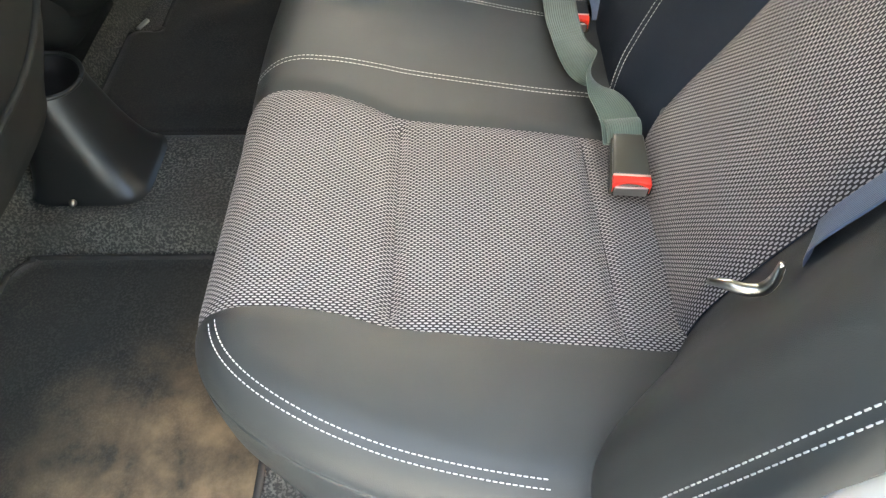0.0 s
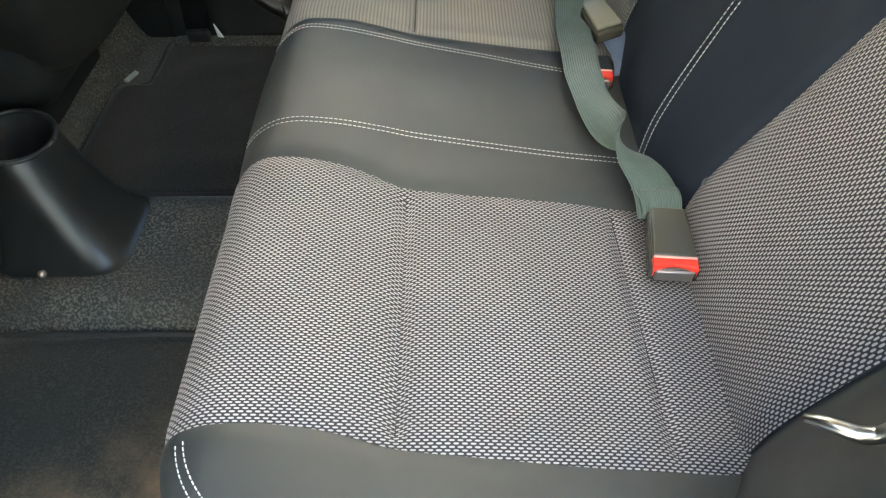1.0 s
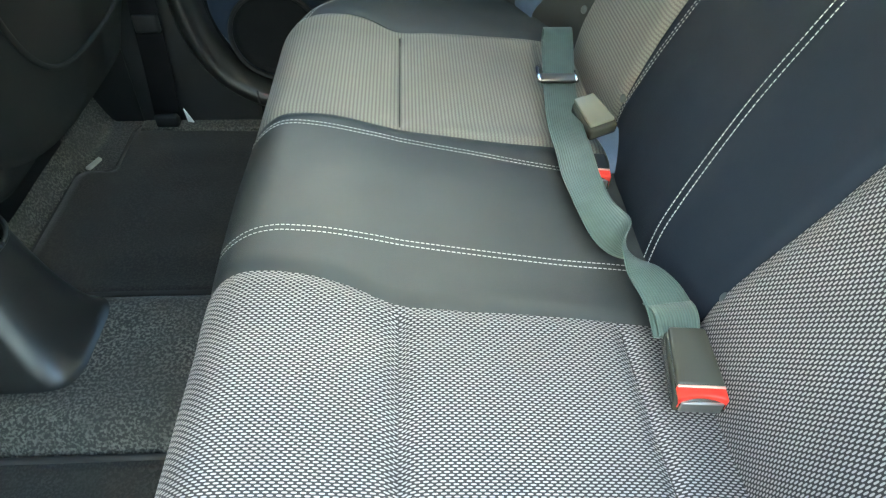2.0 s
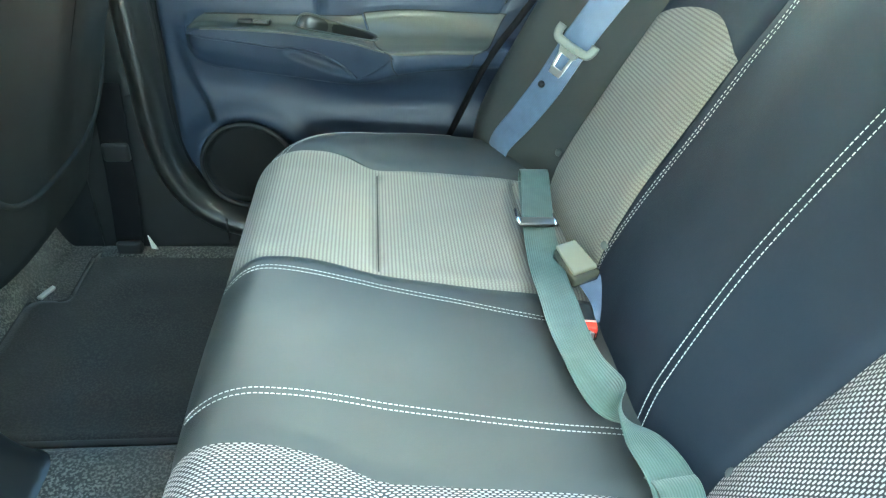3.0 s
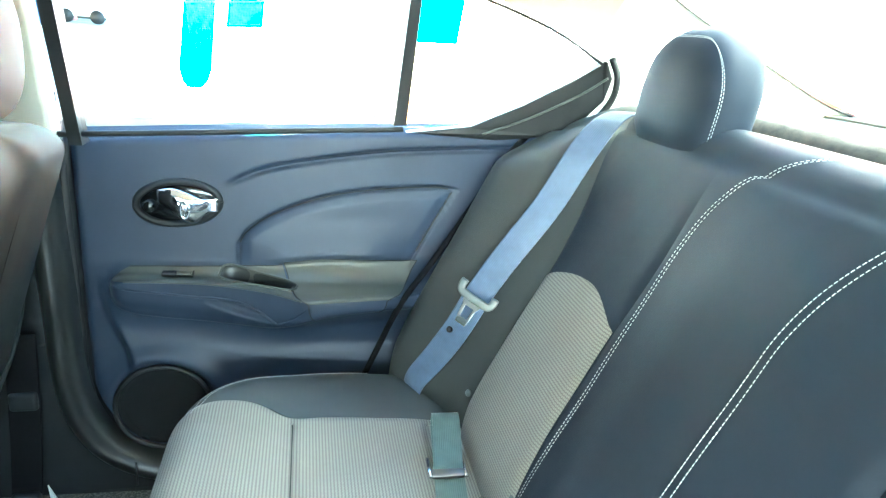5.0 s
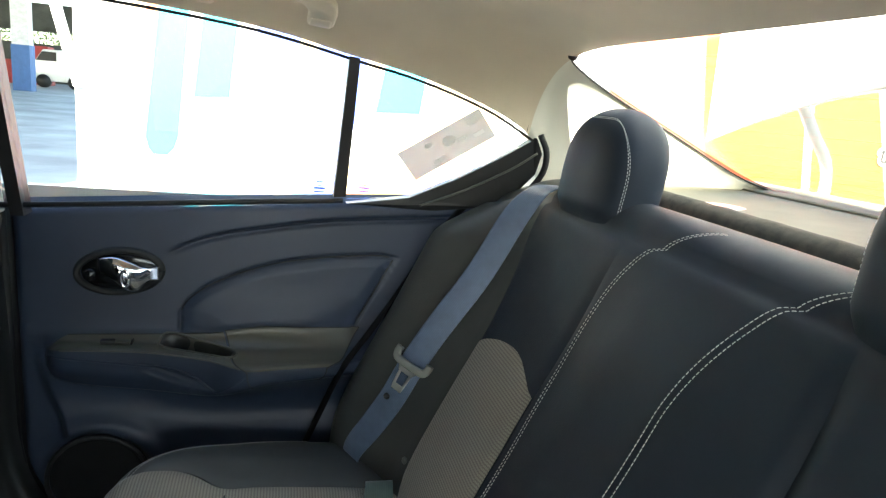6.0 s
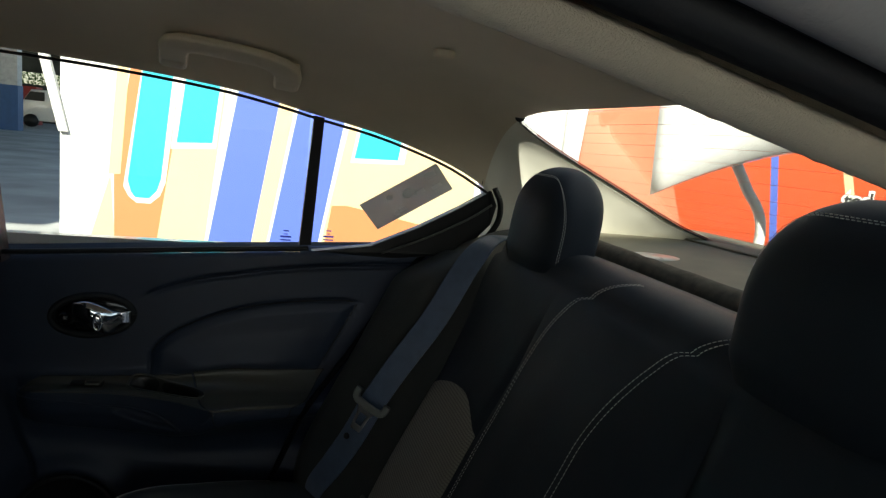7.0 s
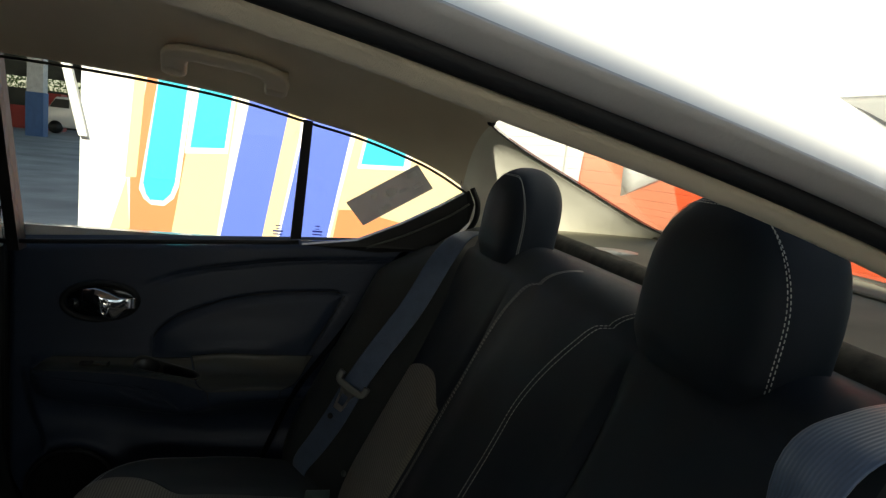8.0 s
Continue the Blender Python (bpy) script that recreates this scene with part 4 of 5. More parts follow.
part("front_pane", extruded([gp(-1.25, 0.70), gp(-0.53, 0.70), gp(-0.53, 1.07), gp(-0.95, 1.07)], (0, 0.004, 0)), GLASS, side, "tinted front side glass", False)
# Two unseen boards added to stop sun leaking in at the front.
part("front_blocker", extruded([(-1.34, -0.72, -0.1), (-1.34, 0.74, -0.1), (-1.34, 0.74, 0.80), (-1.34, -0.72, 0.80)], (-0.05, 0, 0)), PLASTIC_M, side, "unseen dark board, added to keep light out of the cabin front", False)
part("screen_blocker", extruded([(-1.36, -0.72, 0.80), (-1.36, 0.74, 0.80), (-1.30, 0.68, 1.17), (-1.30, -0.66, 1.17)], (-0.02, 0, 0)), PLASTIC_M, side, smooth=False)

# front belt's lower end beside the pillar
fb = thing("front_seat_belt", "black front seat belt with its anchor low on the pillar", "seat belt")
part("webbing", ribbon(curve3([(-0.518, 0.622, 0.368), (-0.522, 0.618, 0.25), (-0.528, 0.612, 0.13), (-0.533, 0.605, 0.05)]), lambda t: Vector((1, 0.1, 0)), 14, 0.050, 0.004), GAP_BLACK, fb, "black webbing")
part("anchor", box((-0.557, 0.592, 0.028), (-0.511, 0.614, 0.055)), PLASTIC_M, fb, bevel=0.005)
part("guide", box((-0.546, 0.608, 0.222), (-0.499, 0.628, 0.258)), PLASTIC_M, fb, bevel=0.006)
tag = thing("paper_tag", "small white paper tag sticking up from the sill", "tag")
part("sheet", extruded([(-0.500, 0.610, 0.062), (-0.496, 0.606, 0.034), (-0.484, 0.604, 0.033)], (0.001, 0.002, 0)), WHITE, tag, smooth=False)

# ---- roof ----
roof = thing("ceiling", "beige cloth headliner under the car roof", "headliner", kind="structure")
ROOF_MID = table([(-1.35, 1.10), (-0.8, 1.165), (-0.3, 1.170), (0.1, 1.148), (0.30, 1.104), (0.45, 1.050)])


NEAR_Z = table([(-1.3, 1.06), (-0.6, 1.080), (-0.2, 1.066), (0.08, 1.024), (0.2, 0.998), (0.3, 0.975), (0.37, 0.956), (0.47, 0.925)])
NEAR_Y = -0.472


def rail_y(x):
    return gy(WTOP(min(x, 0.47))) - 0.008


def rail_z(x):
    return WTOP(min(max(x, -0.6), 0.47)) + 0.006


def liner_fn(u, v):
    x = -1.3 + u * 1.76
    e = 2 * v - 1
    a = abs(e)
    m = ROOF_MID(x)
    ez = rail_z(x) if e > 0 else NEAR_Z(x)
    y = e * rail_y(x) if e > 0 else -e * NEAR_Y
    z = ez + (m - ez) * (1 - a ** (3.2 + 5 * smooth_step(0.15, 0.46, x))) ** 0.75
    return Vector((x + 0.02 * (1 - a * a), y, z))


def skin_fn(u, v):
    x = -1.3 + u * 1.755
    e = 2 * v - 1
    a = abs(e)
    m = ROOF_MID(x) + 0.045
    ez = rail_z(x) + 0.02 if e > 0 else NEAR_Z(x) + 0.0155
    y = e * (rail_y(x) + 0.05) if e > 0 else -e * (NEAR_Y - 0.060)
    fall = 0.5 * max(0, x - 0.45)
    return Vector((x, y, ez + (m - ez) * (1 - a ** (3.4 + 6 * smooth_step(0.12, 0.46, x) if e > 0 else 2.2)) ** 0.8 - fall))


part("headliner", grid(liner_fn, span(0, 1, 70), [0.5 - 0.5 * math.cos(math.pi * t) for t in span(0, 1, 61)]), LINER, roof, "beige knitted headliner")
part("outer_roof", grid(skin_fn, span(0, 1, 40), [0.5 - 0.5 * math.cos(math.pi * t) for t in span(0, 1, 41)]), WHITE_PAINT, roof, "white outer roof skin")

# near rail: trim edge, rubber seal and grey flange of the open doorway
rail = thing("near_door_frame", "roof rail of the open door, beige edge and black seal", "door frame", kind="structure")


def rl(x, dy, dz):
    return (x, NEAR_Y - dy, NEAR_Z(x) + dz)


XS = span(-0.9, 0.47, 14)


def trim_fn(u, v):
    x = -0.9 + 1.37 * u
    fuzz = 0.0006 * noise.noise((x * 400, v * 9, 0)) * (1 if v in (0, 1) else 0.3)
    return Vector((x, NEAR_Y + 0.002 - 0.018 * v, NEAR_Z(x) - 0.004 + 0.0058 * v - 0.003 * math.sin(math.pi * v) + fuzz))


part("trim_edge", grid(trim_fn, span(0, 1, 500), span(0, 1, 7)), LINER, rail, "fuzzy beige trim edge", thick=0.003)
rim("rubber_seal", [rl(x, 0.028, 0.0075) for x in XS], 0.0072, RUBBER, rail, 90, "black edging along a door")
rim("seal_lip", [rl(x, 0.036, 0.0115) for x in XS], 0.0024, RUBBER, rail, 90)
FLANGE = material("grey_flange", (0.42, 0.40, 0.39), 0.5, grain=0.3, grain_scale=500)
part("flange", grid(lambda u, v: Vector(rl(-0.9 + 1.37 * u, 0.037 + 0.024 * v, 0.0105 + 0.005 * v - 0.006 * math.sin(math.pi * v))), span(0, 1, 90), span(0, 1, 9)), FLANGE, rail, "grey flange strip", thick=0.002)

side = thing("near_body_side", "white painted edge of the doorway beside the bench", "car body", kind="structure")
part("front_door", box((-1.40, -0.72, -0.05), (-0.60, -0.675, 0.74)), PLASTIC_M, side, "dark trim of the closed front door", False)
# Opaque panel added out of view, stops light through the front window.
part("window_blocker", extruded([(-1.40, -0.70, 0.73), (-0.58, -0.70, 0.73), (-0.58, -0.480, 1.085), (-1.40, -0.480, 1.085)], (0, -0.01, 0)), PLASTIC_M, side, "unseen opaque panel, added to block light at the near front window", False)
part("centre_pillar", extruded([(-0.60, -0.66, -0.05), (-0.60, -0.72, -0.05), (-0.60, -0.72, 0.74), (-0.60, -0.52, 1.085), (-0.60, -0.462, 1.075), (-0.60, -0.66, 0.72)], (0.13, 0, 0)), PLASTIC_M, side, "dark centre pillar", False)
open_door = extruded([(-0.47, -0.73, -0.02), (-0.66, -1.60, 0.05), (-0.66, -1.60, 0.72), (-0.62, -1.40, 0.82), (-0.50, -0.80, 1.02), (-0.47, -0.73, 1.02)], (-0.05, 0.01, 0))
part("open_door", open_door, PLASTIC_M, side, "dark trim of the near rear door, swung open", False)
part("flange", tube(curve3([(0.0, -0.674, 0.02), (0.08, -0.674, 0.25), (0.162, -0.674, 0.44), (0.192, -0.674, 0.55), (0.272, -0.672, 0.70), (0.38, -0.662, 0.84), (0.46, -0.635, 0.92)]), 60, 0.018, 14), WHITE_PAINT, side, "white painted doorway flange")
part("seal", tube(curve3([(0.02, -0.657, 0.02), (0.10, -0.657, 0.25), (0.178, -0.657, 0.44), (0.208, -0.657, 0.55), (0.288, -0.655, 0.70), (0.39, -0.645, 0.84)]), 60, 0.006, 10), RUBBER, side, "black rubber seal")

# grab handle
gh = thing("grab_handle", "folded beige plastic grab handle on the roof rail", "grab handle")
GH_O, GH_E, GH_D = Vector((-0.114, 0.412, 1.104)), Vector((0.2, -0.002, -0.018)).normalized(), Vector((-0.012, 0.094, -0.048)) / 0.142
ARCH = [(0.905 * a, b) for a, b in ((0, 0.112), (0, 0.040), (0.008, 0.018), (0.030, 0.004), (0.060, 0), (0.130, 0), (0.170, 0.004), (0.205, 0.018), (0.228, 0.042), (0.234, 0.070), (0.234, 0.112), (0.190, 0.112), (0.188, 0.072), (0.178, 0.053), (0.155, 0.044), (0.060, 0.044), (0.050, 0.049), (0.046, 0.062), (0.046, 0.112))]
GH_N = GH_E.cross(GH_D).normalized()
part("grip", extruded([GH_O + GH_E * a + GH_D * b + GH_N * 0.005 for a, b in ARCH], GH_N * -0.014), GRAB_BEIGE, gh, bevel=0.0045)
for a in (0.003, 0.173):
    part("foot", extruded([GH_O + GH_E * (a + p) + GH_D * q + GH_N * 0.034 for p, q in ((0, 0.084), (0.036, 0.084), (0.036, 0.116), (0, 0.116))], GH_N * -0.044), GRAB_BEIGE, gh, bevel=0.005)
for k, (x, y) in enumerate(((0.26, 0.27), (0.22, -0.06))):
    cl = thing("liner_clip", "small beige plastic clip on the headliner", "clip", "liner clips")
    part("button", box((x, y, ROOF_MID(x) - 0.016), (x + 0.03, y + 0.016, ROOF_MID(x) - 0.004)), GRAB_BEIGE, cl, bevel=0.004)

# ---- rear: C-pillar, rear glass, shelf ----
rear = thing("wall_south", "pale rear pillar trim, rear window frame and shelf surround", "car body", kind="structure")
# rear glass edge runs from the roof down to the shelf corner
GE = curve3([(0.4645, 0.454, 1.041), (0.485, 0.488, 1.029), (0.56, 0.505, 0.992), (0.70, 0.515, 0.932), (0.80, 0.518, 0.888), (0.875, 0.520, 0.858), (0.93, 0.500, 0.838)])


def liner_edge(t):
    return liner_fn(1.0, 0.879 + 0.121 * t) + Vector((-0.004, 0.002, 0.003))


PILLAR_LOW = curve3([liner_edge(1.0), (0.488, 0.612, 0.862), (0.505, 0.630, 0.800), (0.60, 0.640, 0.785), (0.75, 0.635, 0.785), (0.93, 0.600, 0.790)])


def pillar_fn(s):
    """Trim stretched between the liner's rear edge, the rear glass and the shelf."""
    a, b, c, d = GE(0), GE(1), PILLAR_LOW(1), PILLAR_LOW(0)

    def f(u, v):
        p = GE(u) * (1 - v) + PILLAR_LOW(u) * v + liner_edge(v) * (1 - u) + b.lerp(c, v) * u
        p -= a * (1 - u) * (1 - v) + d * (1 - u) * v + b * u * (1 - v) + c * u * v
        p.y += 0.016 * math.sin(math.pi * v) * math.sin(math.pi * min(1, u * 1.2))
        p.y *= s
        return p
    return f


for s in (1, -1):
    part("pillar_trim", grid(pillar_fn(s), span(0, 1, 44), span(0, 1, 24)), BEIGE, rear, "pale beige rear pillar trim", thick=0.002)
    part("glass_seal", tube(lambda t, s=s: Vector((GE(t).x, s * GE(t).y, GE(t).z - 0.001)), 50, lambda t: 0.0018 + 0.007 * max(0, 1 - t / 0.09)), RUBBER, rear, "black rear glass seal")
    part("glass_edge", tube(lambda t, s=s: Vector((GE(0.25 + 0.75 * t).x + 0.002, s * (GE(0.25 + 0.75 * t).y - 0.003), GE(0.25 + 0.75 * t).z + 0.0015)), 50, 0.0012), REFRACTED_RED, rear, "edge of the rear glass, refracted red light put into its colour")
    part("trim_seam", tube(lambda t, s=s: Vector((liner_edge(t).x - 0.001, s * (liner_edge(t).y - 0.0015), liner_edge(t).z)), 40, 0.0012), RUBBER, rear)
    part("pillar_backing", extruded([(0.40, s * 0.67, 0.99), (0.47, s * 0.67, 0.93), (0.50, s * 0.675, 0.86), (0.47, s * 0.68, 0.74), (1.0, s * 0.68, 0.74), (1.0, s * 0.63, 0.795), (0.46, s * 0.585, 1.030)], (0, s * 0.03, 0)), WHITE_PAINT, rear, smooth=False)


def rg_fn(u, v):
    p = GE(u)
    e = 2 * v - 1
    bow = 1 - e * e
    return Vector((p.x + (0.02 + 0.06 * u) * bow, p.y * e, p.z + 0.008 * bow * (1 - u)))


rw = thing("window_2", "sloping tinted rear window with fine heater lines", "car window", kind="structure")
part("pane", grid(rg_fn, span(0, 1, 24), span(0, 1, 41)), GLASS, rw, "tinted rear glass", thick=0.003)
part("lower_edge", tube(lambda t: rg_fn(1.0, t) + Vector((-0.003, 0, 0.002)), 60, 0.0022, 8), REFRACTED_RED, rw, "lower edge of the glass, refracted red light put into its colour")
HEAT = material("heater_line", (0.55, 0.22, 0.14), 0.6)
for i in range(13):
    u = 0.16 + 0.058 * i
    part("heater_line", tube(lambda t, u=u: rg_fn(u, 0.04 + 0.92 * t) - Vector((0.002, 0, 0.004)), 24, 0.0002, 4), HEAT, rw)
shelf = thing("parcel_shelf", "dark grey felt rear parcel shelf behind the backrest", "shelf")


def sh_fn(u, v):
    e = 2 * v - 1
    x = 0.555 + u * 0.42
    bow = 1 - e * e
    z = 0.800 + 0.022 * smooth_step(0.0, 0.12, u) + 0.016 * u
    if u < 0.04:
        z -= 0.03 * (1 - u / 0.04)
    return Vector((x + 0.06 * bow * u, e * 0.64, z))


part("board", grid(sh_fn, [0, 0.01, 0.02, 0.04] + span(0.07, 1, 24), span(0, 1, 41)), SHELF_CLOTH, shelf)
part("front_roll", tube(lambda t: Vector((0.600, -0.62 + 1.24 * t, 0.822 + 0.0016 * noise.noise((t * 40, 0, 2)))), 80, 0.024, 18), FELT_ROLL, shelf, "rolled brown felt front edge")
part("rear_border", grid(lambda u, v: sh_fn(0.76 + 0.24 * u, v) + Vector((0, 0, 0.003 + 0.003 * smooth_step(0, 0.9, u))), span(0, 1, 12), span(0, 1, 41)), SHELF_CLOTH, shelf, "raised felt border under the rear glass", thick=0.004)
for y in (0.335, 0.005, -0.30):
    hk = thing("anchor_cover", "pale oval tether anchor cover on the parcel shelf", "cover", "anchor covers")
    bm = bmesh.new()
    bmesh.ops.create_uvsphere(bm, u_segments=24, v_segments=10, radius=1, matrix=Matrix.Translation((0.68, y, 0.826)) @ Matrix.Diagonal((0.062, 0.032, 0.007, 1)))
    part("lid", bm, PALE_PLASTIC, hk)
    part("catch", tube(curve3([(0.624, y - 0.010, 0.828), (0.612, y - 0.009, 0.832), (0.608, y, 0.833), (0.612, y + 0.009, 0.832), (0.624, y + 0.010, 0.828)]), 20, 0.0025, 8), RUBBER, hk, "black wire catch")

# ---- open boot lid behind the rear window ----
boot = thing("boot_lid", "white painted boot lid standing open behind the rear window", "boot lid")


def lid_fn(u, v):
    e = 2 * v - 1
    x = 0.945 - 0.125 * abs(e) ** 4
    z = 1.045 - 0.125 * abs(e) ** 3.6
    return Vector((x - 0.02 * u + 0.12 * u * (1 - abs(e) ** 2), e * (0.575 + 0.02 * u), z + 0.70 * u))


part("skin", grid(lid_fn, span(0, 1, 14), span(0, 1, 50)), WHITE_PAINT, boot, thick=0.02)
for s in (1, -1):
    part("hinge_arm", tube(curve3([(0.89, s * 0.47, 1.02), (0.925, s * 0.47, 1.003), (0.945, s * 0.47, 0.980), (0.968, s * 0.47, 0.948), (0.997, s * 0.47, 0.915), (1.012, s * 0.47, 0.880), (1.012, s * 0.47, 0.83), (0.98, s * 0.47, 0.74)]), 40, 0.0105), WHITE_PAINT, boot, "white gooseneck hinge arm")

# ---- cabin floor ----
floor = thing("floor", "dark grey carpeted car floor", "car floor", kind="structure")


def floor_fn(u, v):
    x = -1.3 + u * 1.5
    y = -0.66 + v * 1.34
    z = 0.0
    z += 0.050 * (1 - smooth_step(0.10, 0.15, abs(y)))
    z += 0.13 * (1 - smooth_step(-0.735, -0.668, x))
    z += 0.0025 * noise.noise((x * 9, y * 9, 0))
    return Vector((x, y, z))


part("carpet", grid(floor_fn, span(0, 0.36, 12)[:-1] + span(0.36, 0.44, 26)[:-1] + span(0.44, 1, 40), span(0, 1, 70)), CARPET, floor, "dark grey flecked carpet")
part("pan", box((-1.4, -0.70, -0.16), (1.0, 0.72, -0.04)), PLASTIC_M, floor, smooth=False)


def floor_mat(y0, y1, x0, x1):
    t = thing("floor_mat", "worn black carpet floor mat with bound edge, dusty near the door" if y0 < 0 else "black carpet floor mat with bound edge", "floor mat", "floor mats")
    far = y0 > 0
    y_out, y_in = (y1, y0) if far else (y0, y1)
    sg = 1 if far else -1
    # notched at the outer front corner, rounded everywhere
    raw = [(x1, y_in, 0.05), (x1, y_out, 0.05), (-0.610, y_out, 0.030), (-0.606, y_out - sg * 0.155, 0.02), (x0, y_out - sg * 0.160, 0.02), (x0, y_in, 0.05)]
    pts = []
    for i, (px, py, r) in enumerate(raw):
        p, a, b = Vector((px, py)), Vector(raw[i - 1][:2]), Vector(raw[(i + 1) % len(raw)][:2])
        pa, pb = p + (a - p).normalized() * r, p + (b - p).normalized() * r
        for k in range(7):
            h = k / 6
            q = pa * (1 - h) ** 2 + p * 2 * h * (1 - h) + pb * h * h
            pts.append((q.x, q.y))

    def zz(x, y):
        return floor_fn((x + 1.3) / 1.5, (y + 0.66) / 1.34).z + 0.012
    n = len(pts)
    cx, cy = (x0 + x1) / 2, (y0 + y1) / 2
    bm = bmesh.new()
    rings = []
    for k in range(13):
        f = 1 - 0.90 * k / 12
        rings.append([bm.verts.new((cx + (x - cx) * f, cy + (y - cy) * f, zz(cx + (x - cx) * f, cy + (y - cy) * f) + 0.0045 * noise.noise(((cx + (x - cx) * f) * 13, (cy + (y - cy) * f) * 13, 3)))) for x, y in pts])
    for r0, r1 in zip(rings, rings[1:]):
        for k in range(n):
            bm.faces.new((r0[k], r0[(k + 1) % n], r1[(k + 1) % n], r1[k]))
    bm.faces.new(rings[-1])
    part("carpet_sheet", bm, MAT_PILE, t, thick=0.006)
    loop = [Vector((x, y, zz(x, y) - 0.001)) for x, y in pts] + [Vector((*pts[0], zz(*pts[0]) - 0.001))]
    if far:
        part("fastener", extruded([(-0.662, 0.470, zz(-0.655, 0.47) + 0.004), (-0.652, 0.466, zz(-0.65, 0.47) + 0.004), (-0.640, 0.500, zz(-0.645, 0.5) + 0.004), (-0.648, 0.506, zz(-0.65, 0.5) + 0.004)], (0, 0, 0.006)), PALE_PLASTIC, t, "pale plastic mat fastener", bevel=0.002)
    part("binding", tube(curve3(loop), 120, 0.0055, 8), MAT_EDGE, t)


floor_mat(-0.625, -0.140, -0.676, -0.235)
floor_mat(0.143, 0.622, -0.672, -0.235)

# ---- centre console end with cup holder ----
con = thing("centre_console", "black plastic console end with cup holder on the tunnel carpet", "console")


def con_fn(u, v):
    # u up from a squared foot to a round rim, v round
    a = v * math.tau
    k = u ** 0.62
    hx = 0.098 + (0.052 - 0.098) * k
    hy = 0.086 + (0.055 - 0.086) * k
    cx, cy = -0.574 + (-0.600 + 0.574) * k, 0.020 + (0.048 - 0.020) * u
    e = 0.42 + 0.58 * u ** 0.8
    c, s = math.cos(a), math.sin(a)
    z = 0.056 + u * (0.166 - 0.008 * c)
    return Vector((cx + hx * math.copysign(abs(c) ** e, c), cy + hy * math.copysign(abs(s) ** e, s), z))


shell = part("shell", grid(con_fn, [0, 0.01, 0.03, 0.06] + span(0.1, 1, 20), span(0, 1, 81)), PLASTIC_B, con, "satin black plastic shell")
part("cup_rim", tube(lambda t: con_fn(1, t), 61, 0.0035), PLASTIC_B, shell)
part("cup_well", grid(lambda u, v: Vector((-0.600 + (0.051 - 0.008 * u) * math.cos(v), 0.048 + (0.054 - 0.008 * u) * math.sin(v), 0.219 - 0.075 * u)) if u <= 1 else Vector((-0.600, 0.048, 0.144)), span(0, 1, 6) + [2.0], span(0, math.tau, 41)), RUBBER, shell, "deep black cup well")
bm = bmesh.new()
bmesh.ops.create_uvsphere(bm, u_segments=12, v_segments=6, radius=0.006, matrix=Matrix.Translation((-0.588, -0.068, 0.066)))
part("screw", bm, STEEL, shell, "bright screw head")
part("body", box((-1.3, -0.085, 0.03), (-0.69, 0.085, 0.22)), PLASTIC_M, con, bevel=0.02)


# ---- front seats ----
SEAT_FACE = table([(0.15, -0.54), (0.30, -0.505), (0.41, -0.472), (0.49, -0.445), (0.62, -0.400), (0.72, -0.365), (0.80, -0.348)])


def front_seat(y0, dx=0.0, low=0.258):
    t = thing("bucket_seat", "dark leatherette front bucket seat with stitched shoulders", "car seat", "front seats", at=(-0.5, y0, 0.05))

    def f(u, v):
        z = low + (0.770 + (low - 0.258) * 0.5 - low) * u
        top = (max(0.0, 1 - max(0, (u - 0.88) / 0.12) ** 2.2)) ** 0.5
        w = 0.235 * (1 - 0.13 * u ** 3) * (0.25 + 0.75 * top) * (0.86 + 0.14 * smooth_step(0, 0.2, u))
        d = 0.075 * (0.1 + 0.9 * top)
        cx = SEAT_FACE(z) + dx - 0.075
        a = v * math.tau
        c, s = math.cos(a), math.sin(a)
        e = 0.62
        return Vector((cx + d * math.copysign(abs(c) ** e, c), y0 + w * math.copysign(abs(s) ** e, s), z))
    bm = grid(f, span(0, 0.85, 30) + span(0.87, 1, 14), span(0, 1, 61))
    bmesh.ops.holes_fill(bm, edges=[e for e in bm.edges if e.is_boundary])
    rest = part("backrest", bm, LEATHER_SHADED, t)
    bm = bmesh.new()
    for o in (0.0, 0.012):
        stitch_row(f, lambda q, o=o: (0.915 - o, 0.26 - 0.52 * q), bm=bm)
    part("seam_stitching", bm, THREAD, rest, "pale stitching", False)["kind"] = "stuff"
    part("back_piping", tube(lambda q: f(0.45 - 0.28 * math.sin(math.pi * q), 0.19 - 0.38 * q) + Vector((0.002, 0, 0)), 50, 0.004), LEATHER_SHADED, rest)

    def h(u, v):
        a, b = v * math.tau, (u - 0.5) * math.pi
        e = 0.7
        k = max(0.0, math.cos(b)) ** e
        c, s = math.cos(a), math.sin(a)
        return Vector((-0.435 + dx + 0.055 * k * math.copysign(abs(c) ** e, c), y0 + 0.125 * k * math.copysign(abs(s) ** e, s), 0.865 + 0.095 * math.copysign(abs(math.sin(b)) ** e, b)))
    part("headrest", grid(h, span(0.0, 1.0, 25), span(0, 1, 41)), LEATHER_SHADED, t)
    part("seat_cushion", box((-1.02, y0 - 0.23, 0.19), (-0.57, y0 + 0.23, 0.32)), LEATHER_SHADED, t, bevel=0.05)
    part("base", box((-1.0, y0 - 0.17, 0.0), (-0.70, y0 + 0.17, 0.20)), PLASTIC_M, t, "dark seat base", bevel=0.02)


front_seat(0.345)
front_seat(-0.37, 0.075, 0.375)


# ---- belts and buckles ----
def lerp_dirs(dirs):
    f = curve3(dirs)
    return lambda t: f(t).normalized()


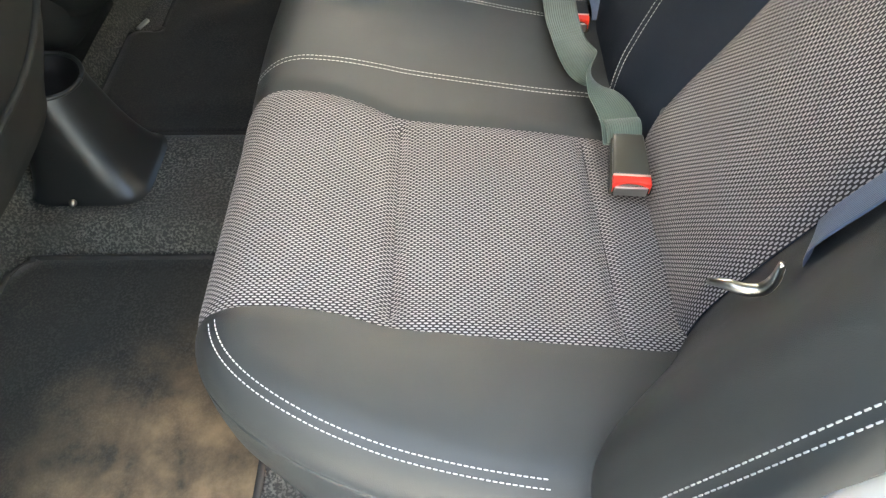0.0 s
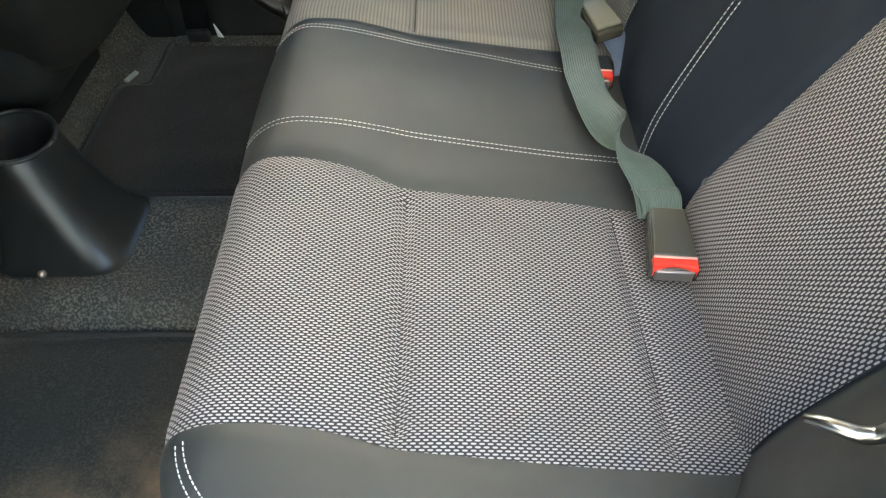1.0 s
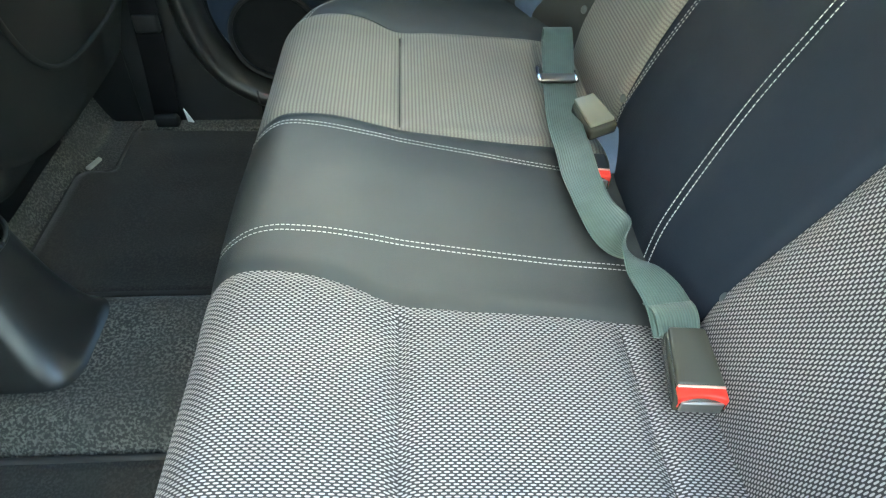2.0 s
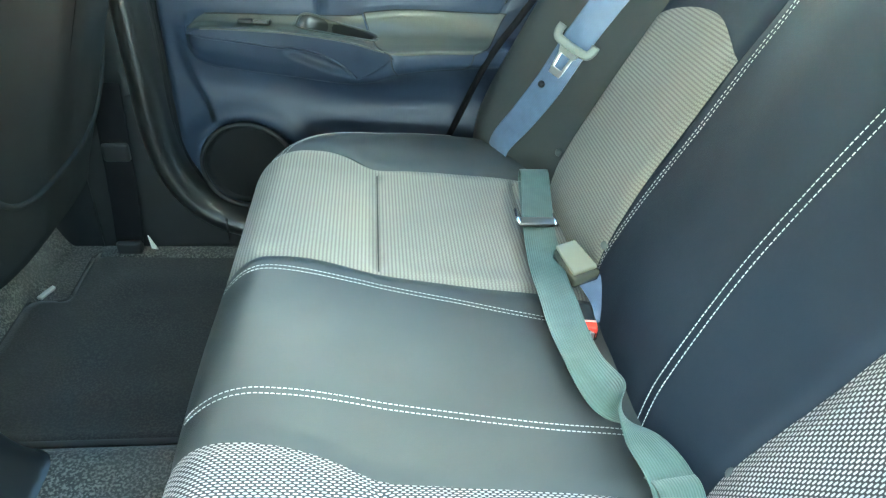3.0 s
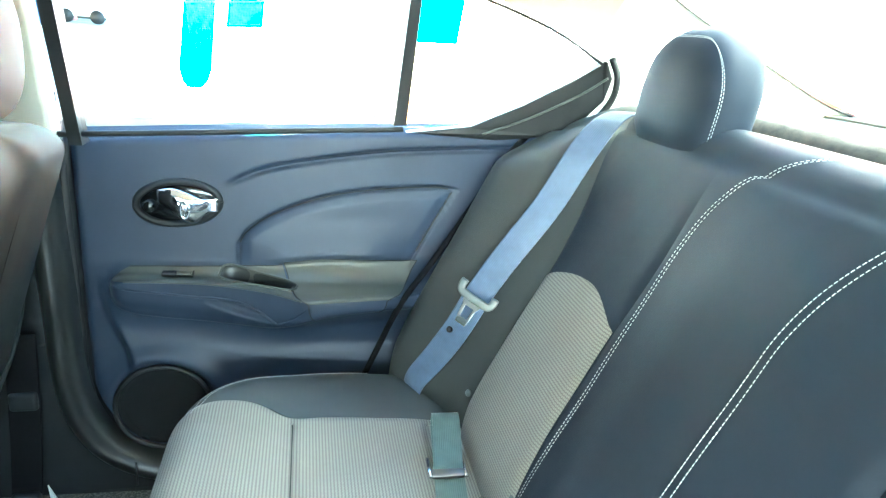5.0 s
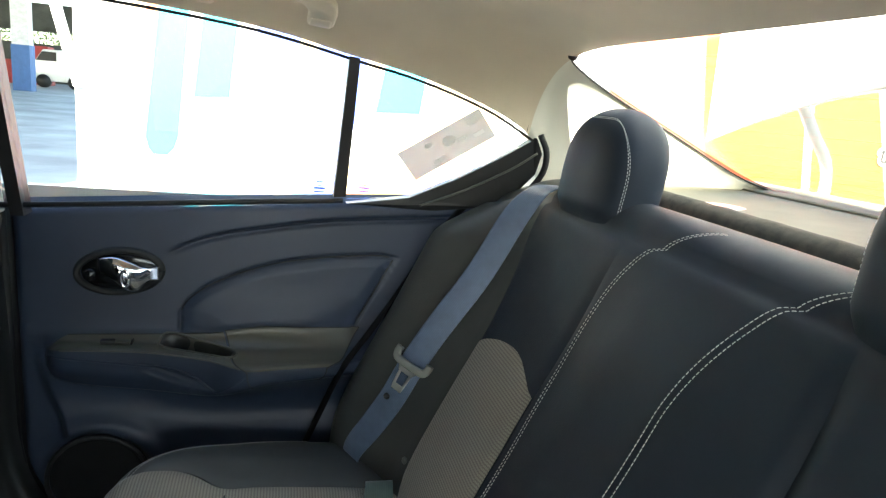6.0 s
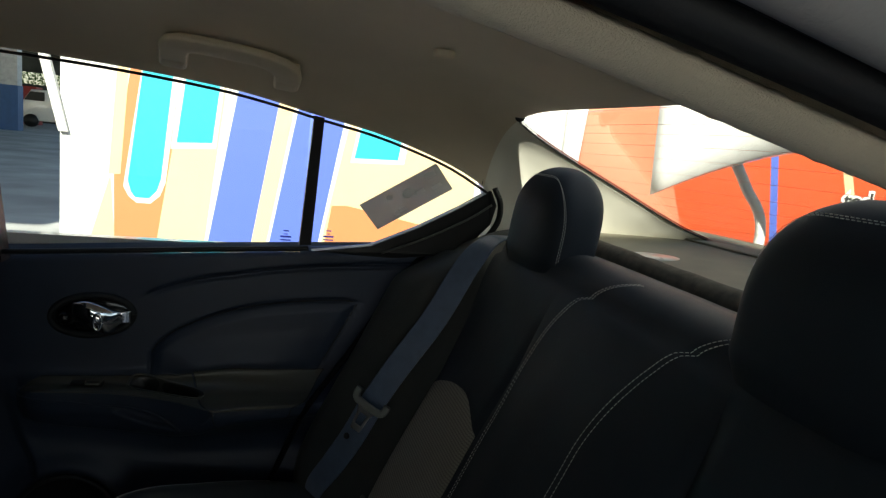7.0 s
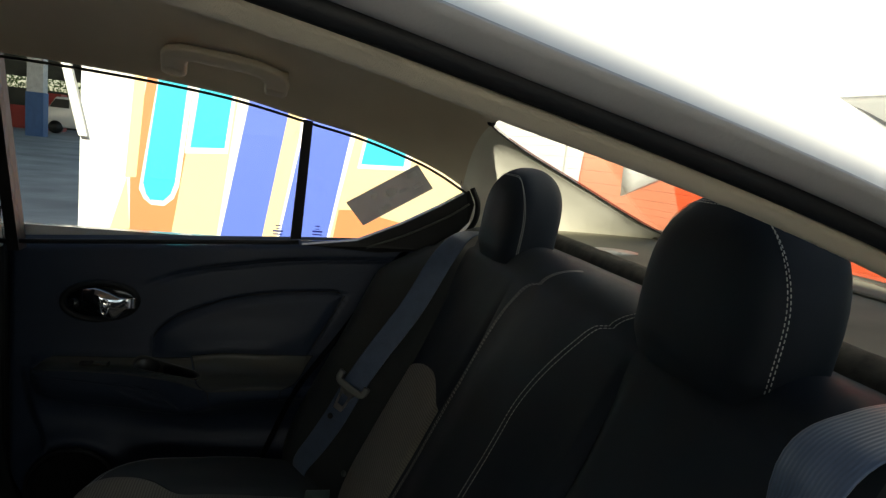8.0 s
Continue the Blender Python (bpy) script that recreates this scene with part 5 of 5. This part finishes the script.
far_belt = thing("rear_seat_belt", "blue-grey shoulder belt with metal tongue, hanging down the bench back", "seat belt")
part("webbing", ribbon(curve3([(0.49, 0.452, 0.83), (0.44, 0.452, 0.822), (0.400, 0.455, 0.775), (0.350, 0.464, 0.67), (0.293, 0.474, 0.575), (0.255, 0.481, 0.505), (0.222, 0.491, 0.43), (0.193, 0.508, 0.37), (0.163, 0.528, 0.31), (0.165, 0.54, 0.26)]), lerp_dirs([(0.05, -1, 0.1), (0.4, -0.9, 0.0), (0.7, -0.65, -0.2), (0.7, -0.6, -0.3), (0.7, -0.6, -0.35), (0.7, -0.6, -0.35), (0.65, -0.65, -0.3), (0.5, -0.8, -0.1), (0.35, -0.8, 0)]), 50, 0.048), WEBBING, far_belt, "blue-grey webbing")


def tongue(at, down, across, parent):
    d, a = Vector(down).normalized(), Vector(across)
    a = (a - d * a.dot(d)).normalized()
    n = a.cross(d)
    m = Matrix((a, d, n)).transposed().to_4x4()
    m.translation = at

    def w(p):
        return m @ Vector(p)
    def bar(u, v):
        # a chunky bracket with two short prongs, rounded in section
        p = hook(u)
        q = (hook(min(1, u + 0.01)) - hook(max(0, u - 0.01))).normalized()
        side_ = q.cross(Vector((0, 0, 1)))
        c, t = math.cos(v), math.sin(v)
        return w(p + side_ * 0.0068 * math.copysign(abs(c) ** 0.7, c) + Vector((0, 0, 0.0045 * math.copysign(abs(t) ** 0.7, t))))
    hook = curve3([(-0.031, -0.013, 0.004), (-0.0315, -0.004, 0.005), (-0.027, 0.005, 0.006), (-0.012, 0.007, 0.007), (0.012, 0.007, 0.007), (0.027, 0.005, 0.006), (0.0315, -0.004, 0.005), (0.031, -0.013, 0.004)])
    bm = grid(bar, span(0, 1, 40), span(0, math.tau, 17))
    bmesh.ops.remove_doubles(bm, verts=bm.verts, dist=0.00005)
    bmesh.ops.holes_fill(bm, edges=[e for e in bm.edges if e.is_boundary])
    bmesh.ops.recalc_face_normals(bm, faces=bm.faces)
    grip = part("tongue_grip", bm, GRIP, parent, "pale grey moulded tongue grip")
    bm = bmesh.new()
    for pts in ([(-0.016, 0.014), (-0.010, 0.014), (-0.008, 0.048), (-0.0135, 0.048)], [(0.016, 0.014), (0.010, 0.014), (0.008, 0.048), (0.0135, 0.048)], [(-0.0135, 0.048), (0.0135, 0.048), (0.0115, 0.060), (-0.0115, 0.060)], [(-0.024, 0.006), (0.024, 0.006), (0.016, 0.024), (-0.016, 0.024)]):
        extruded([w((x * 0.86, y * 0.94, 0.0055)) for x, y in pts], m.to_3x3() @ Vector((0, 0, 0.003)), bm)
    part("tongue_plate", bm, TONGUE, grip, "bright metal tongue plate", False, bevel=0.0009)


tongue((0.250, 0.470, 0.508), (-0.38, 0.05, -0.85), (-0.72, 0.58, 0.38), far_belt)
bm = bmesh.new()
bmesh.ops.create_uvsphere(bm, u_segments=14, v_segments=8, radius=0.006, matrix=Matrix.Translation((0.214, 0.497, 0.432)))
part("stop_button", bm, RUBBER, far_belt)

near_belt = thing("rear_seat_belt", "blue-grey shoulder belt with metal tongue loop, over the bench bolster", "seat belt")
NB = [(0.57, -0.470, 0.836), (0.50, -0.470, 0.858), (0.435, -0.468, 0.853), (0.392, -0.466, 0.822)] + [tuple(back(q, -0.456) + Vector((-0.012, 0, 0.004))) for q in span(0.55, 0.27, 6)] + [tuple(back(0.24, -0.456) + Vector((0.012, 0, 0))), tuple(back(0.20, -0.456) + Vector((0.05, 0, 0)))]
NA = [(0, 1, 0), (0, 1, 0), (0, 1, 0), (0, 1, 0)] + [tuple((back(q, -0.446) - back(q, -0.466)).normalized()) for q in span(0.55, 0.27, 6)] + [tuple((back(0.24, -0.446) - back(0.24, -0.466)).normalized()), tuple((back(0.2, -0.446) - back(0.2, -0.466)).normalized())]
part("webbing", ribbon(curve3(NB), lerp_dirs(NA), 80, 0.046), WEBBING, near_belt, "blue-grey webbing")
part("tongue_loop", tube(curve3([(0.192, -0.482, 0.440), (0.200, -0.490, 0.448), (0.210, -0.497, 0.451), (0.219, -0.500, 0.456), (0.223, -0.500, 0.468), (0.222, -0.499, 0.484)]), 30, lambda t: 0.0026 + 0.0024 * math.sin(math.pi * t)), STEEL, near_belt, "pale metal tongue loop")


def buckle(at, ahead, across, red=True, short=0.85, wide=1.0, top=None, label="black plastic buckle with red release button, lying on the seat"):
    """A belt buckle; ahead points to the release button."""
    t = thing("belt_buckle", label, "buckle", "belt buckles", at=at)
    d, a = Vector(ahead).normalized(), Vector(across)
    a = (a - d * a.dot(d)).normalized()
    n = a.cross(d)
    m = Matrix((a, d, n)).transposed().to_4x4()
    m.translation = at
    if (m.to_3x3() @ Vector((0, 0, 1))).z < 0:
        m = m @ Matrix.Rotation(math.pi, 4, "Y")

    def outline(pts, z0, z1):
        return extruded([m @ Vector((x, y, z0)) for x, y in pts], m.to_3x3() @ Vector((0, 0, z1 - z0)))
    body = [(-0.0185, -0.064), (0.0185, -0.064), (0.0205, -0.03), (0.0225, 0.004), (0.0225, 0.018), (-0.0225, 0.018), (-0.0225, 0.004), (-0.0205, -0.03)]
    body = [(x * wide, y * short if y < 0 else y) for x, y in body]
    part("housing", outline(body, -0.008, 0.010), BUCKLE, t, bevel=0.004)
    front = 0.0050 if red else 0.012
    part("cover", outline([(x * 0.90, y * 0.97 - 0.002) for x, y in body[:4]] + [(0.0203 * wide, front), (-0.0203 * wide, front)] + [(x * 0.90, y * 0.97 - 0.002) for x, y in body[7:]] , 0.009, 0.0155), top or BUCKLE_TOP, t, "satin buckle face", bevel=0.003)
    if red:
        arc = [(0.0205 - 0.041 * q, 0.0185 - 0.0040 * math.sin(math.pi * q)) for q in span(0, 1, 11)]
        button = part("release_button", outline([(-0.0205, 0.0046), (0.0205, 0.0046)] + arc, -0.002, 0.0142), RED, t, "red release button", bevel=0.0022)
        part("button_edge", outline([(-0.0195, 0.0050), (0.0195, 0.0050), (0.0195, 0.0072), (-0.0195, 0.0072)], 0.010, 0.0152), RED_PALE, button, "pale edge of the button")
        part("slot_plate", outline([(-0.017, 0.0195), (0.017, 0.0195), (0.0185, 0.0150), (-0.0185, 0.0150)], -0.0045, 0.0085), STEEL, button, "bright metal slot plate", bevel=0.001)
    return t


buckle((0.2005, -0.260, 0.311), (-0.09, -1, -0.06), (1, -0.09, 0))
buckle((0.181, 0.060, 0.297), (-0.12, -1, -0.08), (1, -0.12, 0), True, 0.35, 1.0, PLASTIC_M, label="dark buckle with red release button beside the bench back")
pale = buckle((0.204, 0.146, 0.314), (0.36, -0.93, -0.22), (1, 0.36, 0.12), False, 0.60, 0.90, BUCKLE_FACE, label="pale-faced seat belt buckle tucked beside the bench back")
part("strap", ribbon(curve3([(0.216, 0.152, 0.304), (0.224, 0.118, 0.301), (0.228, 0.098, 0.294), (0.229, 0.085, 0.280)]), lambda t: Vector((0.93, 0.36, 0.12)), 16, 0.034), WEBBING, pale, "blue-grey strap under the buckle")

lap = thing("lap_belt", "green-grey centre lap belt with chrome adjuster, twisted into its buckle", "seat belt")
LAP_ROWS = [((0.192, 0.385, 0.312), (1, 0, 0)), ((0.187, 0.345, 0.310), (1, 0, 0.02)), ((0.179, 0.285, 0.310), (1, 0, 0)), ((0.169, 0.21, 0.312), (1, 0, 0)), ((0.162, 0.145, 0.316), (1, 0.05, 0)), ((0.160, 0.08, 0.320), (1, 0.1, 0)), ((0.159, 0.03, 0.320), (1, 0.1, 0)),
            ((0.163, -0.015, 0.319), (1, 0.15, -0.05)), ((0.170, -0.050, 0.319), (0.95, 0.1, 0.30)), ((0.177, -0.078, 0.320), (0.55, -0.4, 0.75)), ((0.183, -0.103, 0.320), (-0.45, -0.65, 0.62)), ((0.192, -0.126, 0.318), (-0.95, -0.25, 0.22)), ((0.201, -0.150, 0.316), (-1, -0.05, 0.05)), ((0.205, -0.172, 0.313), (-1, 0, 0)), ((0.205, -0.200, 0.306), (-1, 0, 0))]
LAP = curve3([p for p, d in LAP_ROWS])
part("webbing", ribbon(LAP, lerp_dirs([d for p, d in LAP_ROWS]), 200, lambda t: 0.045 - 0.008 * math.exp(-((t - 0.70) / 0.06) ** 2)), WEBBING_G, lap, "green-grey ribbed webbing")
part("webbing_tuck", ribbon(curve3([(0.205, -0.158, 0.309), (0.206, -0.172, 0.317), (0.206, -0.187, 0.318), (0.205, -0.204, 0.311)]), lambda t: Vector((1, 0.12, 0)), 14, lambda t: 0.045 - 0.006 * t), WEBBING_G, lap, "webbing folded back into its buckle")
part("adjuster_bar", extruded([(0.147, 0.252, 0.313), (0.196, 0.251, 0.313), (0.197, 0.262, 0.319), (0.148, 0.263, 0.319)], (0, -0.002, 0.006)), DARK_STEEL, lap, "dark adjuster bar", bevel=0.0018)
part("webbing_fold", ribbon(curve3([(0.173, 0.262, 0.320), (0.180, 0.30, 0.323), (0.187, 0.345, 0.328), (0.192, 0.380, 0.332), (0.194, 0.398, 0.327), (0.194, 0.398, 0.314), (0.192, 0.386, 0.308)]), lambda t: Vector((1, 0, 0)), 40, 0.044), WEBBING_G, lap)
for x, y0, y1 in ((0.1465, 0.253, 0.300), (0.1985, 0.251, 0.286)):
    part("adjuster_frame", tube(curve3([(x, y0, 0.317), (x - 0.001, y0 + 0.012, 0.319), (x + 0.001, y0 + 0.022, 0.313), (x + 0.003, y1, 0.312)]), 16, 0.0036), CHROME, lap, "chrome adjuster frame")

# ---- outside: hall floor, painted hoarding, far things ----
CONCRETE = material("hall_concrete", (0.46, 0.47, 0.46), 0.55, grain=0.3, grain_scale=60, vary=0.3, vary_scale=0.9)
ground = thing("ground", "grey polished concrete hall floor", "floor", kind="structure")
part("slab", grid(lambda u, v: Vector((-400 + 800 * u, -400 + 800 * v, -0.32)), span(0, 1, 9), span(0, 1, 9)), CONCRETE, ground, smooth=False)
hoard = thing("wall_mural", "tall printed hoarding with slanting blue, orange, yellow and white stripes", "hoarding", kind="structure")
MY = 3.0


INK_W, INK_Y, INK_O, INK_C, INK_B, INK_R = ink("print_white", (0.82, 0.82, 0.80)), ink("print_cream", (0.78, 0.62, 0.36)), ink("print_orange", (0.72, 0.25, 0.10)), ink("print_cyan", (0.03, 0.52, 0.70)), ink("print_blue", (0.10, 0.17, 0.62)), ink("print_red", (0.78, 0.10, 0.025))
SHAPES = []


def shape(pts, mat):
    """A printed shape, as (x, z) corners; later ones lie over earlier ones."""
    SHAPES.append((pts, mat))


def inside(x, z, pts):
    hit = False
    for (xa, za), (xb, zb) in zip(pts, pts[1:] + pts[:1]):
        if (za > z) != (zb > z) and x < xa + (z - za) / (zb - za) * (xb - xa):
            hit = not hit
    return hit


def banner(x0, x1, z0, z1, plain):
    """One sheet of vinyl, cut along the edges of its print, one part for each ink."""
    bm = bmesh.new()
    bm.faces.new([bm.verts.new((x, MY, z)) for x, z in ((x0, z0), (x1, z0), (x1, z1), (x0, z1))])
    mine = [(p, m) for p, m in SHAPES if max(q[0] for q in p) > x0 and min(q[0] for q in p) < x1]
    for pts, _ in mine:
        for (xa, za), (xb, zb) in zip(pts, pts[1:] + pts[:1]):
            n = Vector((zb - za, 0, xa - xb))
            if n.length > 1e-6:
                bmesh.ops.bisect_plane(bm, geom=bm.verts[:] + bm.edges[:] + bm.faces[:], plane_co=(xa, MY, za), plane_no=n.normalized(), dist=1e-5)
    groups = {}
    for f in bm.faces:
        c = f.calc_center_median()
        m = plain
        for pts, ink_ in mine:
            if inside(c.x, c.z, pts):
                m = ink_
        groups.setdefault(m.name, (m, []))[1].append([v.co.copy() for v in f.verts])
    bm.free()
    for m, faces in groups.values():
        g = bmesh.new()
        for f in faces:
            g.faces.new([g.verts.new(v) for v in f])
        bmesh.ops.remove_doubles(g, verts=g.verts, dist=1e-5)
        bmesh.ops.recalc_face_normals(g, faces=g.faces)
        part("printed_area", g, m, hoard, smooth=False)
COL_W = material("column_white", (0.55, 0.56, 0.56), 0.7)


def strip(a, b, c, d, mat):
    """A slanting stripe: lower edge from a to b, upper from d to c, as (x, z)."""
    shape([a, b, c, d], mat)


def up(x0, z0, x1, z1, z):
    return x1 + (x1 - x0) * (z - z1) / (z1 - z0)


strip((-0.86, 0.20), (-0.70, 0.20), (-0.735, 0.66), (-0.735, 0.66), INK_Y)
shape([(-0.70, -0.3), (-0.50, -0.3), (-0.504, 0.367), (-0.40, 1.133), (-0.30, 2.2), (-0.56, 2.2), (-0.655, 1.168), (-0.72, 0.657)], INK_O)
shape([(-0.745, 0.655), (-0.69, 0.66), (-0.60, 2.2), (-0.655, 2.2)], INK_Y)
shape([(-0.675, 0.60), (-0.65, 0.55), (-0.61, 0.518), (-0.545, 0.518), (-0.50, 0.56), (-0.475, 0.63), (-0.35, 2.0), (-0.50, 2.0)], INK_W)
shape([(-0.655, 0.633), (-0.64, 0.575), (-0.617, 0.545), (-0.55, 0.545), (-0.515, 0.585), (-0.496, 0.648), (-0.395, 1.9), (-0.52, 1.9)], INK_C)
shape([(-0.57, -0.3), (-0.34, -0.3), (-0.268, 0.385), (-0.198, 1.108), (-0.10, 2.2), (-0.30, 2.2), (-0.446, 0.817), (-0.504, 0.367)], INK_Y)
shape([(-0.455, 0.81), (-0.235, 0.83), (-0.14, 1.9), (-0.36, 1.9)], INK_W)
shape([(-0.428, 0.843), (-0.253, 0.857), (-0.165, 1.8), (-0.325, 1.8)], INK_C)
strip((-0.35, -0.3), (-0.12, -0.3), (0.20, 1.85), (-0.03, 1.85), INK_B)
strip((-0.125, -0.3), (-0.05, -0.3), (0.29, 2.0), (0.20, 2.0), INK_Y)
strip((-0.04, -0.3), (0.225, -0.3), (0.55, 1.9), (0.30, 1.9), INK_B)
shape([(0.26, -0.3), (1.2, -0.3), (1.2, 1.6), (0.55, 1.6), (0.35, 0.44)], INK_Y)
shape([(0.275, -0.3), (0.95, -0.3), (0.90, 0.50), (0.47, 0.580), (0.385, 0.575)], INK_O)
shape([(0.470, 0.82), (0.77, 0.835), (0.87, 1.7), (0.60, 1.7)], INK_W)
shape([(0.490, 0.845), (0.735, 0.855), (0.82, 1.6), (0.61, 1.6)], INK_C)
# rear part of the hoarding
shape([(1.803, -0.3), (1.85, -0.3), (1.83, 0.9), (1.88, 1.6), (1.803, 1.6)], INK_W)
INK_RL = ink("print_pale_orange", (0.76, 0.26, 0.14))
shape([(1.85, -0.3), (2.62, -0.3), (2.60, 0.614), (2.50, 0.88), (2.40, 1.5), (2.35, 3.2), (1.95, 3.2), (1.88, 1.6), (1.84, 0.9)], INK_RL)
strip((3.40, 0.0), (3.46, 0.0), (3.15, 1.7), (3.09, 1.7), INK_B)
strip((4.0, 0.5), (4.08, 0.5), (3.75, 1.4), (3.67, 1.4), INK_Y)
banner(-0.93, 0.30, -0.32, 2.5, INK_W)
banner(0.30, 1.72, -0.32, 2.4, INK_W)
banner(1.80, 7.0, -0.32, 2.4, INK_R)
part("post", box((1.715, MY - 0.03, -0.32), (1.805, MY + 0.05, 2.4)), COL_W, hoard, "grey post between the printed sheets", False)
part("post", box((-0.965, MY, -0.32), (-0.93, MY + 0.05, 2.5)), COL_W, hoard, "grey post between the printed sheets", False)
# lettering on the hoarding
txt = bpy.data.curves.new("lettering", "FONT")
txt.body, txt.size, txt.extrude = "tod", 0.18, 0.002
for grow, mat, dy in ((0.018, INK_W, 0.0), (0.0, ink("print_black", (0.03, 0.03, 0.03)), 0.006)):
    c = txt.copy()
    c.offset = grow
    ob = new("lettering", c)
    ob.matrix_world = pose(3.83, MY - 0.012 - dy, 0.805, 90, 0, 0)
    dg = bpy.context.evaluated_depsgraph_get()
    me = bpy.data.meshes.new_from_object(ob.evaluated_get(dg))
    bpy.data.objects.remove(ob)
    me.transform(pose(3.83, MY - 0.012 - dy, 0.805, 90, 0, 0))
    me.materials.clear()
    me.materials.append(mat)
    lo = new("lettering", me)
    lo.parent = hoard
strut = thing("support_strut", "white slanting support strut at the hoarding's edge", "strut")
part("bar", extruded([(-0.965, MY - 0.03, 0.85), (-0.925, MY - 0.03, 0.85), (-1.20, MY - 0.03, 2.0), (-1.245, MY - 0.03, 2.0)], (0, 0.04, 0)), INK_W, strut, smooth=False)
# distance
COL_B = material("column_blue", (0.04, 0.12, 0.30), 0.6)
REDP = material("far_red", (0.35, 0.03, 0.03), 0.6)
DARK = material("far_shade", (0.05, 0.055, 0.05), 0.9, vary=0.5, vary_scale=0.7)
LEAF = material("hedge_leaf", (0.10, 0.19, 0.05), 0.7, vary=0.5, vary_scale=2.0)
col = thing("hall_column", "tall square hall column, white above and blue below", "column")
part("lower_shaft", box((-10.75, 30.0, -0.32), (-10.08, 30.6, 1.5)), COL_B, col, "blue painted base", False)
part("upper_shaft", box((-10.72, 30.03, 1.5), (-10.11, 30.57, 8)), COL_W, col, smooth=False)
van = thing("parked_van", "small white van parked far off in the hall", "van")
vb = bmesh.new()
extruded([(-12.1, 36, 0.0), (-12.1, 36, 0.75), (-11.85, 36, 0.95), (-11.5, 36, 1.5), (-9.6, 36, 1.55), (-9.5, 36, 0.0)], (0, 1.7, 0), vb)
part("body", vb, WHITE_PAINT, van, bevel=0.06)
part("windscreen", extruded([(-11.80, 35.98, 0.97), (-11.52, 35.98, 1.40), (-10.9, 35.98, 1.40), (-10.9, 35.98, 0.97)], (0, 0.05, 0)), RUBBER, van, smooth=False)
for x in (-11.5, -10.1):
    bm = bmesh.new()
    bmesh.ops.create_cone(bm, cap_ends=True, segments=20, radius1=0.32, radius2=0.32, depth=0.25, matrix=Matrix.Translation((x, 36.05, 0.0)) @ Matrix.Rotation(radians(90), 4, "X"))
    part("wheel", bm, RUBBER, van)
for x, h in ((-13.2, 1.6), (-14.3, 1.2), (-12.6, 2.0)):
    cr = thing("stacked_crate", "red crates stacked far off by the column", "crate", "crates")
    part("stack", box((x - 0.4, 39, -0.32), (x + 0.4, 40, h - 0.32)), REDP, cr, smooth=False)
back_wall = thing("wall_hall", "dark far wall of the hall with a gap of greenery", "wall", kind="structure")
part("low_wall", box((-60, 44, -0.32), (-11.3, 44.3, 1.9)), DARK, back_wall, smooth=False)
part("high_wall", box((-60, 44, 2.6), (-11.3, 44.3, 4.2)), DARK, back_wall, smooth=False)
rng = random.Random(4)
hb = bmesh.new()
for k in range(4200):
    p = Vector((-22 + 18 * rng.random(), 45 + rng.random(), 1.7 + 1.2 * rng.random()))
    r = 0.075
    d1 = Vector((rng.uniform(-1, 1), rng.uniform(-1, 1), rng.uniform(-1, 1))).normalized() * r
    d2 = Vector((rng.uniform(-1, 1), rng.uniform(-1, 1), rng.uniform(-1, 1))).normalized() * r
    hb.faces.new([hb.verts.new(p + q) for q in (-d1, d2, d1, -d2)])
hd = thing("hedge", "bright green foliage beyond the hall's far wall", "hedge", kind="stuff")
part("leaves", hb, LEAF, hd, smooth=False)
# Unseen deck and canopy, added and cut to keep sun and sky off.
hall = thing("shade_roof", "unseen dark deck and canopy, added to shade the cabin and hall floor", "roof", kind="structure")
part("shade_deck", box((-60, -4.0, 7), (-5.6, 44, 7.2)), DARK, hall, smooth=False)
part("sun_blocker", extruded([(-20, -10.2, 3.3), (14, -10.2, 3.3), (14, -4.36, 3.3), (-0.18, -4.36, 3.3), (-0.20, -3.32, 3.3), (-0.63, -3.32, 3.3), (-0.655, -4.20, 3.3), (-0.95, -4.08, 3.3), (-1.15, -4.03, 3.3), (-1.15, -2.7, 3.3), (-20, -2.7, 3.3)], (0, 0, 0.1)), DARK, hall, smooth=False)
# Unseen wall, added to block low sky light from the near side.
near_shade = thing("near_shade_wall", "unseen dark wall, added to cut low light on the near side", "wall", kind="structure")
part("panel", box((-20, -12.2, -0.32), (14, -12, 2.4)), DARK, near_shade, smooth=False)
